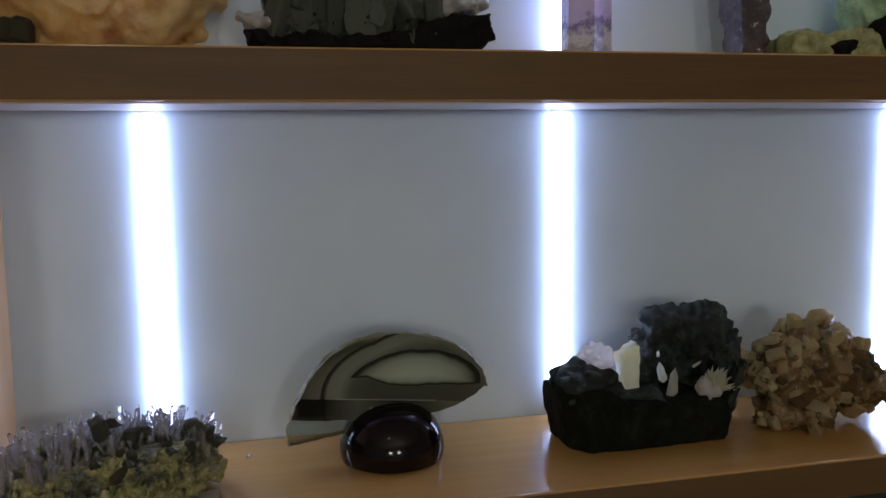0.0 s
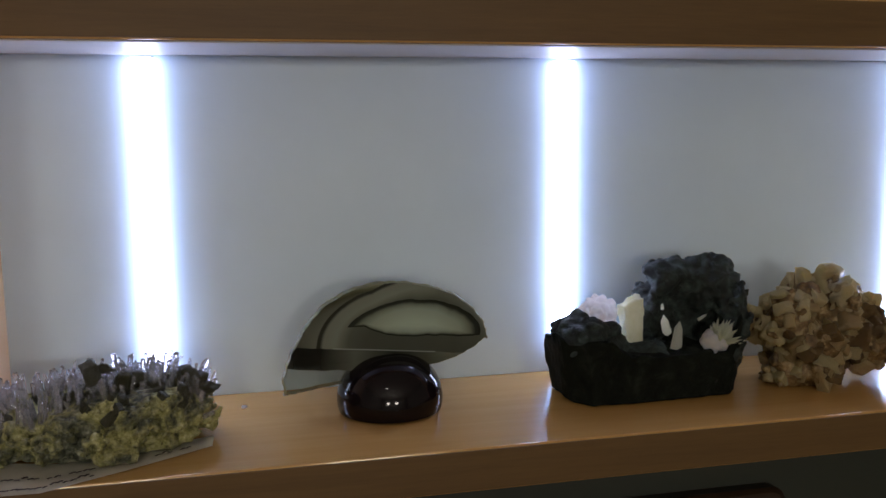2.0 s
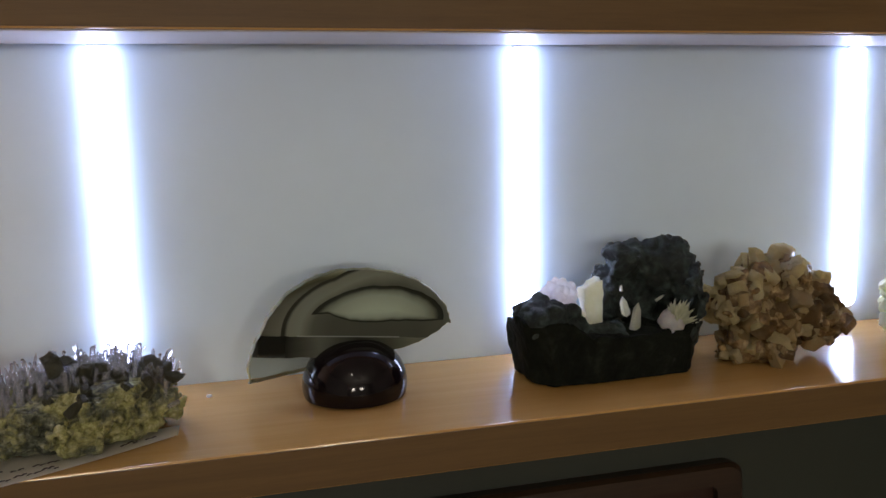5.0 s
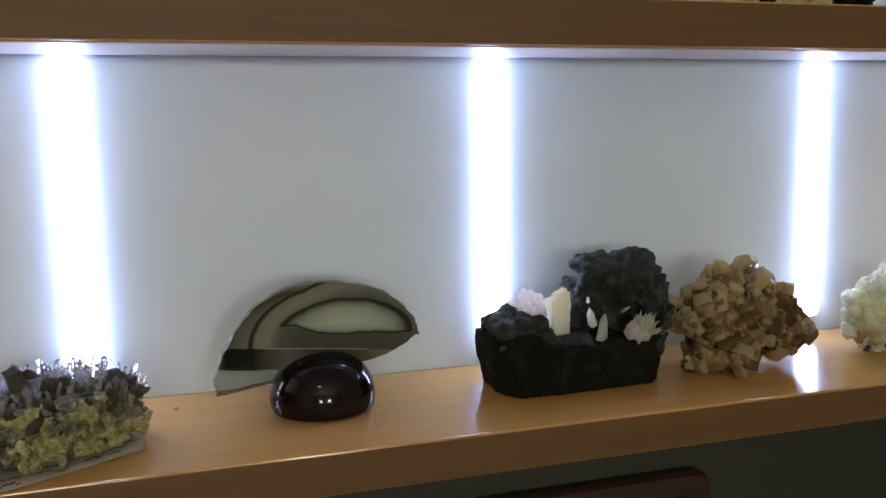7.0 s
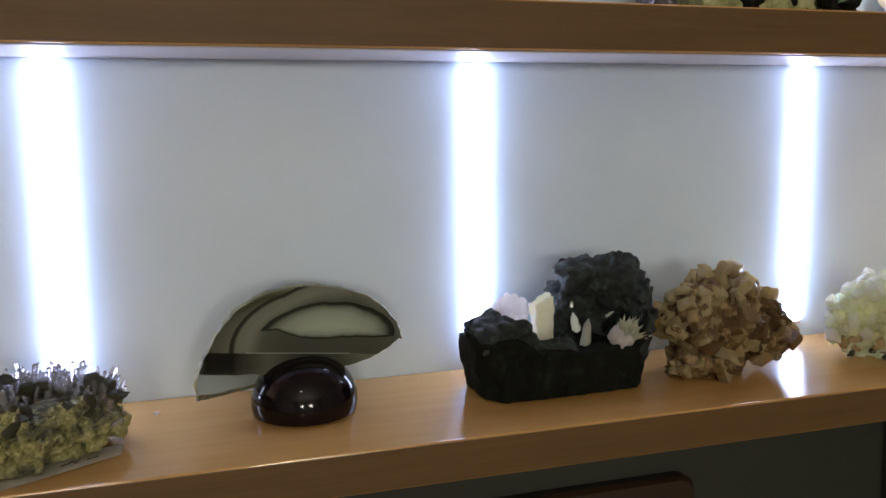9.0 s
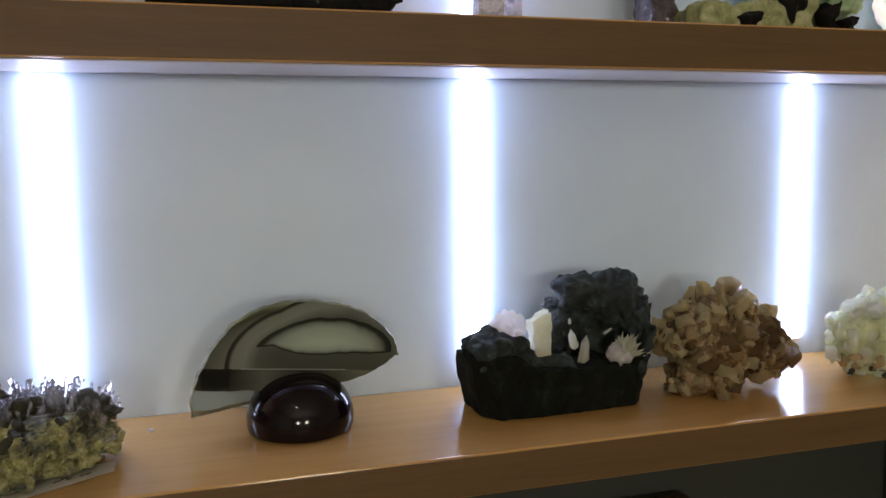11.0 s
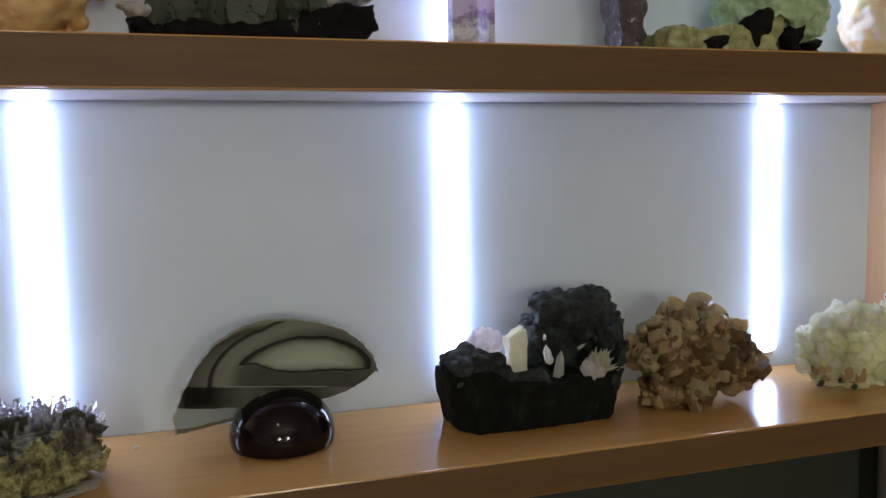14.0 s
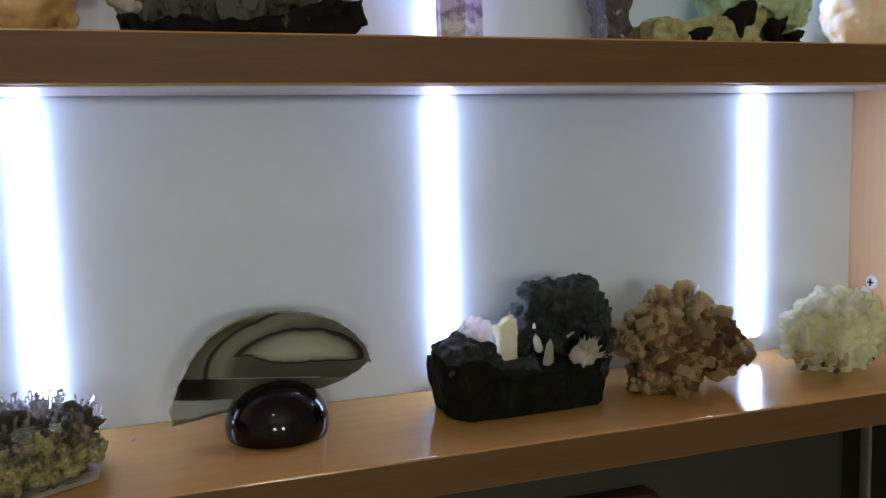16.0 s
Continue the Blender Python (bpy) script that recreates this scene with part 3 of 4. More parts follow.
def quartz_cluster():
    at = Vector((-0.0165, -0.0625, SHELF + 0.0016))
    ob = tagged(empty("quartz_cluster", *at), "yellow-green rock crusted with upright clear quartz points", "mineral")

    def field(x, y, z):
        d = ball(x, y, z, (-0.002, 0.0, 0.010), (0.0425, 0.035, 0.018))
        d = blend(d, ball(x, y, z, (0.016, -0.006, 0.017), (0.023, 0.022, 0.013)), 0.006)
        d = blend(d, ball(x, y, z, (-0.030, -0.002, 0.008), (0.017, 0.020, 0.012)), 0.006)
        d = d + 0.0045 * np.abs(value_noise(x, y, z, 0.016, 1)) - 0.0012 + 0.0030 * value_noise(x, y, z * 0.6, 0.0060, 2) + 0.0032 * (cells(x, y, z * 0.7, 0.0040, 1) - 0.45) + 0.0020 * value_noise(x, y, z, 0.0022, 8)
        return np.maximum(d, np.maximum(0.0003 - z, z - 0.0225 - 0.0045 * np.clip(x / 0.036, -0.5, 1) - 0.0030 * value_noise(x, y, z, 0.008, 3)))

    me = solid("matrix", field, (-0.052, -0.042, 0.0), (0.052, 0.042, 0.032), 0.0008)
    part("matrix", me, GREEN_CRUST, ob, "yellow-green crusty rock")
    # small crusty grains, joined into one
    rng = random.Random(21)
    verts, faces = [], []
    tiny = []
    for g in range(4):
        bm = bmesh.new()
        bmesh.ops.create_icosphere(bm, subdivisions=1, radius=0.5)
        for v in bm.verts:
            v.co *= 1 + 0.4 * noise.noise(v.co * 3 + Vector((g, 0, 0)))
        tiny.append(([v.co.copy() for v in bm.verts], [[v.index for v in f.verts] for f in bm.faces]))
        bm.free()
    for p, nrm in spots(me, lambda c, q: c.z > 0.003 and q.y < 0.5, 1000, 0.0013, 30):
        w = rng.uniform(0.0011, 0.0024) * rng.choice((1, 1, 1, 1.7))
        m = aim(p - nrm * w * 0.3, (rng.gauss(0, 1), rng.gauss(0, 1), rng.gauss(0, 1)), w, w, w * rng.uniform(0.8, 1.6), rng.uniform(0, 6))
        vs, fs = rng.choice(tiny)
        k = len(verts)
        verts += [m @ v for v in vs]
        faces += [[k + i for i in f] for f in fs]
    crust = bpy.data.meshes.new("crust")
    crust.from_pydata([v[:] for v in verts], [], faces)
    tagged(part("crust", crust, GRAINS, ob, "yellow-green and grey crusty grains"), kind="stuff")
    point = gem(6, 1.0, 0.14)
    point.materials.append(QUARTZ)
    rng = random.Random(2)
    for p, nrm in spots(me, lambda c, q: c.z > (0.0125 if c.x < 0.002 else 0.0175) and q.z > 0.15 and c.y > -0.020 + 0.006 * math.sin(60 * c.x), 380, 0.0018, 3):
        way = Vector((rng.gauss(0, 0.20) + 3 * p.x, rng.gauss(-0.05, 0.22), 1.0))
        w = rng.uniform(0.0012, 0.0021) * rng.choice((1, 1, 1, 1.6))
        part("crystal", point, None, ob, m=aim(p - Vector((0, 0, 0.003)), way, w, w * 0.9, rng.uniform(0.007, 0.0165) * (0.75 if p.x > 0.03 else 1.0), rng.uniform(0, 6)))
    chunks = [lump(100 + k, 0.3) for k in range(5)]
    for c in chunks:
        c.materials.append(DARK_CHUNK)
    big = ((-0.0040, 0.034, 0.0080), (0.001, 0.034, 0.0055), (0.0090, 0.0290, 0.0075), (0.0150, 0.030, 0.0055), (0.0210, 0.0255, 0.006), (0.0365, 0.0285, 0.0085), (0.0405, 0.0265, 0.007), (0.0455, 0.0240, 0.0055))
    for x, z, w in big:
        part("dark_grain", rng.choice(chunks), None, ob, m=aim((x, rng.uniform(-0.012, -0.004), z), (rng.uniform(-0.5, 0.5), rng.uniform(-0.5, 0.5), 1), w, w * 0.9, w * rng.uniform(0.8, 1.1), rng.uniform(0, 6)))
    for p, nrm in spots(me, lambda c, q: c.z > 0.0175 and q.z > 0.1 and c.y < 0.010, 30, 0.0045, 8):
        w = rng.uniform(0.0022, 0.0048)
        part("dark_grain", rng.choice(chunks), None, ob, m=aim(p + Vector((0, 0, 0.001)), (rng.uniform(-1, 1), rng.uniform(-1, 1), 1), w, w, w * 1.3, rng.uniform(0, 6)))
    for p, nrm in spots(me, lambda c, q: c.x > 0.036 and 0.006 < c.z < 0.020, 6, 0.003, 5):
        part("crystal", point, None, ob, m=aim(p, nrm + Vector((0, 0, 0.6)), 0.0024, 0.0024, 0.0055))


quartz_cluster()


# ---- agate slice in a turned dome stand ----
def dome_stand():
    n = Nodes("polished_dark_stand")
    grain = n.noise(30.0, 5, 0.6, n.stretched((1, 1, 6)))
    n.set(Base_Color=n.ramp(grain, [(0.3, (0.003, 0.0018, 0.0025)), (0.7, (0.009, 0.004, 0.006))]), Roughness=0.10, IOR=1.42)
    ob = tagged(empty("dome_stand", 0.1150, -0.0460, SHELF), "polished near-black dome-shaped stand holding the agate slice", "stand")
    R, H = 0.0268, 0.0290
    prof = [(R * 0.90, 0.0), (R * 0.965, 0.0008), (R * 0.99, 0.003)]
    for k in range(0, 15):
        a = radians(6 * k)
        prof.append((R * math.cos(a) ** 0.80, 0.006 + (H - 0.006) * math.sin(a) ** 1.05))
    part("dome", lathe(prof, 64), n.material, ob)
    part("slot", box(-0.009, 0.009, -0.0036, 0.0036, H - 0.006, H - 0.0012, 0.001), BLACK_BASE, ob, "dark slot for the slice", m=pose(0, 0, 0, 0, 0, 4))


dome_stand()


def agate_slice():
    n = Nodes("banded_agate")
    sep = n.add("ShaderNodeSeparateXYZ")
    n.link(n.coords, sep.inputs[0])
    wob = n.math("MULTIPLY", n.math("SUBTRACT", n.noise(50.0, 3, 0.5), 0.5), 0.0040)
    fine = n.math("MULTIPLY", n.math("SUBTRACT", n.noise(260.0, 3, 0.6), 0.5), 0.0006)
    x = n.math("ADD", sep.outputs["X"], wob)
    z = n.math("ADD", n.math("ADD", sep.outputs["Z"], wob), fine)

    def oval(cx, cz, rx, rz):
        a = n.math("POWER", n.math("ABSOLUTE", n.math("DIVIDE", n.math("SUBTRACT", x, cx), rx)), 2.0)
        b = n.math("POWER", n.math("ABSOLUTE", n.math("DIVIDE", n.math("SUBTRACT", z, cz), rz)), 2.0)
        return n.math("SQRT", n.math("ADD", a, b))

    def step_up(value, lo, hi):
        return n.math("MINIMUM", n.math("MAXIMUM", n.math("DIVIDE", n.math("SUBTRACT", value, lo), hi - lo), 0.0), 1.0)

    # the pale lens with its dark outline: flat below with a step
    cut = n.math("SUBTRACT", n.math("SUBTRACT", 0.0395, n.math("MULTIPLY", step_up(x, 0.040, 0.051), 0.0055)), n.math("MULTIPLY", n.math("MAXIMUM", n.math("SUBTRACT", x, 0.05), 0.0), 0.075))
    lens = n.math("MAXIMUM", oval(0.0645, 0.0315, 0.0355, 0.0195), n.math("ADD", n.math("MULTIPLY", n.math("SUBTRACT", cut, z), 110.0), 0.93))
    col_in = n.ramp(lens, [(0.0, (0.54, 0.60, 0.46)), (0.40, (0.66, 0.73, 0.56)), (0.72, (0.50, 0.55, 0.42)), (0.86, (0.28, 0.30, 0.22)), (0.93, (0.045, 0.048, 0.034)), (1.0, (0.03, 0.032, 0.022))])
    # the band round the lens, bounded by a thin dark line
    across = n.math("DIVIDE", n.math("SUBTRACT", x, 0.060), n.math("ADD", 0.0440, n.math("MULTIPLY", step_up(x, 0.055, 0.080), 0.016)))
    tall = n.math("DIVIDE", n.math("SUBTRACT", z, 0.0280), n.math("ADD", 0.0310, n.math("MULTIPLY", step_up(x, 0.045, 0.080), 0.008)))
    band = n.math("SQRT", n.math("ADD", n.math("MULTIPLY", across, across), n.math("MULTIPLY", tall, tall)))
    col_mid = n.ramp(band, [(0.45, (0.13, 0.135, 0.10)), (0.66, (0.17, 0.175, 0.13)), (0.80, (0.36, 0.38, 0.29)), (0.93, (0.33, 0.34, 0.26)), (0.965, (0.045, 0.045, 0.03)), (1.0, (0.05, 0.05, 0.035))])
    rim = oval(0.052, 0.0270, 0.0525, 0.0330)
    col_out = n.ramp(rim, [(0.70, (0.26, 0.265, 0.20)), (0.84, (0.19, 0.19, 0.135)), (0.91, (0.11, 0.11, 0.065)), (0.95, (0.20, 0.20, 0.11)), (1.0, (0.44, 0.44, 0.29))])
    col = n.mix(n.math("LESS_THAN", band, 1.0), col_out, col_mid)
    # below: smoky to one side, pale to the other, in level streaks
    streak = n.noise(30.0, 4, 0.6, n.stretched((0.6, 1, 8)))
    smoke = n.ramp(n.math("MULTIPLY", x, 9.5), [(0.0, (0.10, 0.105, 0.08)), (0.06, (0.02, 0.021, 0.016)), (0.17, (0.03, 0.031, 0.024)), (0.33, (0.26, 0.27, 0.21)), (0.42, (0.15, 0.155, 0.12)), (0.52, (0.06, 0.062, 0.047)), (0.68, (0.16, 0.165, 0.12)), (0.80, (0.36, 0.37, 0.27)), (0.97, (0.46, 0.47, 0.36))])
    smoke = n.mix(0.35, smoke, n.ramp(streak, [(0.36, (0.03, 0.031, 0.024)), (0.68, (0.30, 0.31, 0.25))]), "OVERLAY")
    level = n.math("ADD", z, n.math("MULTIPLY", x, 0.11))
    col = n.mix(n.math("LESS_THAN", level, 0.0312), col, smoke)
    col = n.mix(n.math("LESS_THAN", lens, 1.0), col, col_in)
    line = n.math("MULTIPLY", n.math("LESS_THAN", n.math("ABSOLUTE", n.math("SUBTRACT", sep.outputs["Z"], n.math("SUBTRACT", 0.0314, n.math("MULTIPLY", x, 0.11)))), 0.00028), n.math("MULTIPLY", n.math("GREATER_THAN", x, 0.024), n.math("LESS_THAN", x, 0.076)))
    col = n.mix(n.math("MULTIPLY", line, 0.7), col, (0.62, 0.64, 0.56))
    n.set(Base_Color=col, Roughness=0.12, IOR=1.53)
    trans = n.add("ShaderNodeBsdfTranslucent")
    n.link(col, trans.inputs["Color"])
    mixer = n.add("ShaderNodeMixShader")
    mixer.inputs[0].default_value = 0.55
    n.link(n.bsdf.outputs[0], mixer.inputs[1])
    n.link(trans.outputs[0], mixer.inputs[2])
    clear = n.add("ShaderNodeBsdfTransparent")
    clear.inputs["Color"].default_value = (0.90, 0.91, 0.86, 1)
    last = n.add("ShaderNodeMixShader")
    # the clear quartz foot of the slice
    foot = n.math("MULTIPLY", n.math("LESS_THAN", level, 0.0206), n.math("LESS_THAN", x, 0.040))
    n.link(n.math("ADD", n.math("MULTIPLY", foot, 0.70), 0.06), last.inputs[0])
    n.link(mixer.outputs[0], last.inputs[1])
    n.link(clear.outputs[0], last.inputs[2])
    n.link(last.outputs[0], n.tree.nodes["Material Output"].inputs["Surface"])

    # a half-moon: a high arc that falls off steeply to one end, and a slanting lower edge
    N = 160
    mid = Vector((0.054, 0, 0.030))
    edge = []
    for k in range(N):
        a = 2 * math.pi * k / N
        u = math.cos(a)
        x = 0.0520 + 0.0525 * u
        if a <= math.pi:
            z = 0.0275 + 0.0325 * math.sin(a) - 0.0165 * max(0.0, -u) ** 3
        else:
            z = 0.0070 + 0.128 * max(0.0, x) + 0.0085 * max(0.0, (x - 0.078) / 0.0265) ** 2
        rough = 1 + 0.005 * math.sin(9 * a) + 0.006 * math.sin(23 * a + 1) + 0.004 * math.sin(51 * a) + 0.004 * math.sin(37 * a + 2)
        edge.append(mid + (Vector((x, 0, z)) - mid) * rough)
    T = 0.0030

    def ring(bm, y, f):
        return [bm.verts.new((mid.x + (p.x - mid.x) * f, y, mid.z + (p.z - mid.z) * f)) for p in edge]

    ob = tagged(empty("agate_slice", 0.0622, -0.0500, SHELF + 0.0052), "translucent grey-green banded agate slice standing in a dark dome", "mineral")
    ob.matrix_basis = pose(0.0622, -0.0500, SHELF + 0.0052, 0, 0, 4)
    bm = bmesh.new()
    p, q = ring(bm, -T, 0.982), ring(bm, T, 0.982)
    for i in range(N):
        bm.faces.new((p[i], p[(i + 1) % N], q[(i + 1) % N], q[i]))
    bm.faces.new(p)
    bm.faces.new(q[::-1])
    part("slice", bm, n.material, ob, "polished banded agate")
    bm = bmesh.new()
    loops = [ring(bm, y, f) for y, f in ((-T * 0.98, 0.9825), (-T * 0.75, 0.994), (0.0, 1.0), (T * 0.75, 0.994), (T * 0.98, 0.9825))]
    for p, q in zip(loops, loops[1:] + loops[:1]):
        for i in range(N):
            bm.faces.new((p[i], p[(i + 1) % N], q[(i + 1) % N], q[i]))
    rind = stone("olive_agate_rind", [(0.3, (0.10, 0.10, 0.05)), (0.55, (0.24, 0.24, 0.12)), (0.8, (0.42, 0.40, 0.22))], 160, 0.5, 0.0006, 500, 0.3)
    part("rind", bm, rind, ob, "rough olive rind")


agate_slice()


# ---- black basalt with crystal-lined hollow ----
def basalt_rock():
    ob = tagged(empty("basalt_rock", 0.252, -0.055, SHELF), "black basalt lump with white and yellow crystals in its hollow", "mineral")

    def foot(x, y, z):
        top = 0.0245 + 0.0085 * np.clip((-x - 0.016) / 0.012, 0, 1) + 0.030 * np.clip((x - 0.036) / 0.012, 0, 1)
        d = np.maximum.reduce([np.abs(x) - 0.0465 - 0.15 * np.minimum(z, 0.034), np.abs(y - 0.003) - 0.0190 - 0.05 * z, 0.8 * (z - top - 0.0025 * value_noise(x, y, z, 0.009, 6))])
        d = np.maximum(d, 0.74 * (-0.0450 - x) + 0.67 * (-0.008 - y) - 0.10 * z)
        d = np.maximum(d, -0.97 * (x + 0.0450) - 0.27 * z)
        d = np.maximum(d, 0.80 * (x - 0.0430) + 0.60 * (-0.012 - y) - 0.08 * z)
        d = np.maximum(d, 0.55 * (x - 0.0500) + 0.83 * (z - 0.0430))
        d = d + 0.0016 * value_noise(x, y, z, 0.016, 4) + 0.0009 * value_noise(x, y, z, 0.006, 9) + 0.0004 * value_noise(x, y, z, 0.0028, 8)
        return np.maximum(d, 0.0002 - z)

    part("base", solid("base", foot, (-0.062, -0.034, 0.0), (0.062, 0.036, 0.060), 0.0010), SAWN_BASALT, ob, "smooth olive-black lower half of the rock")

    def crag(x, y, z):
        d = blend(ball(x, y, z, (-0.0370, 0.002, 0.0300), (0.0145, 0.0145, 0.0145)), ball(x, y, z, (-0.0225, 0.002, 0.0290), (0.0085, 0.011, 0.0105)), 0.003)
        arch = ball(x, y, z, (0.0440, 0.002, 0.0360), (0.0085, 0.0175, 0.0280))
        arch = blend(arch, ball(x, y, z, (0.0375, 0.008, 0.0560), (0.0135, 0.015, 0.0160)), 0.005)
        arch = blend(arch, ball(x, y, z, (0.0240, 0.010, 0.0585), (0.0115, 0.012, 0.0095)), 0.002)
        arch = blend(arch, ball(x, y, z, (0.0130, 0.010, 0.0580), (0.0080, 0.009, 0.0085)), 0.002)
        arch = blend(arch, ball(x, y, z, (0.0060, 0.010, 0.0640), (0.0085, 0.0055, 0.0044)), 0.0012)
        arch = blend(arch, ball(x, y, z, (0.0055, 0.014, 0.0420), (0.0060, 0.010, 0.0115)), 0.003)
        arch = blend(arch, ball(x, y, z, (0.0240, 0.020, 0.0370), (0.0225, 0.010, 0.0270)), 0.003)
        d = blend(d, arch, 0.002)
        d = np.minimum(d, ball(x, y, z, (0.004, 0.003, 0.0200), (0.044, 0.0135, 0.0075)))
        d = np.maximum(d, -ball(x, y, z, (0.0200, -0.013, 0.0350), (0.0220, 0.025, 0.0130)))
        d = np.maximum(d, -ball(x, y, z, (-0.0080, 0.0, 0.0440), (0.0070, 0.030, 0.0190)))
        rough = 0.0044 * (cells(x, y, z, 0.0110, 3) - 0.30) + 0.0020 * (cells(x, y, z, 0.0048, 5) - 0.36) + 0.0012 * value_noise(x, y, z, 0.0030, 9) + 0.0026 * value_noise(x, y, z, 0.0130, 3)
        d = d + rough
        return np.maximum.reduce([d, 0.010 - z, x - 0.0525 + 0.0016 * value_noise(x, y, z, 0.006, 3)])

    part("crag", solid("crag", crag, (-0.060, -0.030, 0.008), (0.060, 0.038, 0.078), 0.0008), BASALT, ob, "craggy black basalt arch with pitted surface")

    def tuft(x, y, z):
        return ball(x, y, z, (0, 0, 0), (0.0100, 0.008, 0.0080)) + 0.0034 * (cells(x, y, z, 0.0042, 2) - 0.4) + 0.0012 * value_noise(x, y, z, 0.0030, 2)

    part("pink_crystal", solid("pink", tuft, (-0.013, -0.011, -0.012), (0.013, 0.011, 0.012), 0.0006), PINK, ob, "pale pink rounded crystal", m=pose(-0.0255, 0.006, 0.0440))

    def spire(x, y, z):
        return np.maximum.reduce([x - 0.0050 + 0.0006 * value_noise(x, y, z, 0.004, 1), -x - 0.0050 + 0.10 * (0.0 - z) + 0.0016 * value_noise(x, y, z, 0.005, 2), np.abs(y) - 0.005, -0.018 - z, z - 0.0150 - 0.35 * x + 0.0014 * value_noise(x, y, z, 0.004, 4)])

    part("yellow_crystal", solid("yellow", spire, (-0.013, -0.007, -0.020), (0.009, 0.007, 0.02), 0.0006), YELLOW, ob, "pale yellow crystal spire", m=pose(-0.0085, 0.004, 0.0350))
    point = gem(6, 0.9, 0.42)
    point.materials.append(MILK_WHITE)
    dim = gem(6, 0.7, 0.35)
    dim.materials.append(backlit("grey_white_crystal", (0.45, 0.47, 0.40), (0.70, 0.72, 0.64), 0.3, 0.3))
    part("white_crystal", point, None, ob, "white pointed crystal", m=pose(0.0070, -0.006, 0.0340, 0, -14, 0) @ Matrix.Diagonal((0.0050, 0.0040, 0.0095, 1)))
    part("white_crystal", point, None, ob, "white pointed crystal", m=pose(0.0070, -0.006, 0.0355, 0, 166, 0) @ Matrix.Diagonal((0.0050, 0.0040, 0.0040, 1)))
    part("white_crystal", point, None, ob, "small white crystal", m=pose(0.0052, -0.004, 0.0455) @ Matrix.Diagonal((0.0020, 0.0020, 0.0034, 1)))
    part("grey_crystal", dim, None, ob, "grey-white blunt crystal", m=pose(0.0125, -0.006, 0.0245, 0, 6, 0) @ Matrix.Diagonal((0.0070, 0.0060, 0.0150, 1)))
    part("white_crystal", point, None, ob, "small white crystal", m=pose(0.0230, -0.009, 0.0400, 0, 60, 0) @ Matrix.Diagonal((0.0018, 0.0018, 0.0060, 1)))
    # a fan of thin yellow-green needles over a white mass
    rng = random.Random(12)
    needle = gem(5, 0.7, 0.35)
    needle.materials.append(backlit("yellow_green_needle", (0.86, 0.89, 0.56), (0.98, 0.98, 0.88), 0.3, 0.4, vary=0.35))
    for k in range(110):
        a = radians(rng.uniform(0, 118))
        far = rng.uniform(0.2, 1.0)
        p = Vector((0.0325 + 0.0075 * far * math.cos(a), -0.0165 + 0.004 * far, 0.0280 + 0.007 * far * math.sin(a)))
        w = rng.uniform(0.0010, 0.0021)
        part("needle", needle, None, ob, m=aim(p, (math.cos(a), rng.uniform(-0.9, -0.1), math.sin(a)), w, w, rng.uniform(0.004, 0.0100), rng.uniform(0, 3)))
    part("pale_crystal", solid("pale", lambda x, y, z: ball(x, y, z, (0, 0, 0), (0.0065, 0.005, 0.0070)) + 0.003 * (cells(x, y, z, 0.004, 6) - 0.5), (-0.011, -0.009, -0.010), (0.011, 0.009, 0.010), 0.0006), PINK, ob, "off-white crystal mass", m=pose(0.0310, -0.012, 0.0275))


basalt_rock()


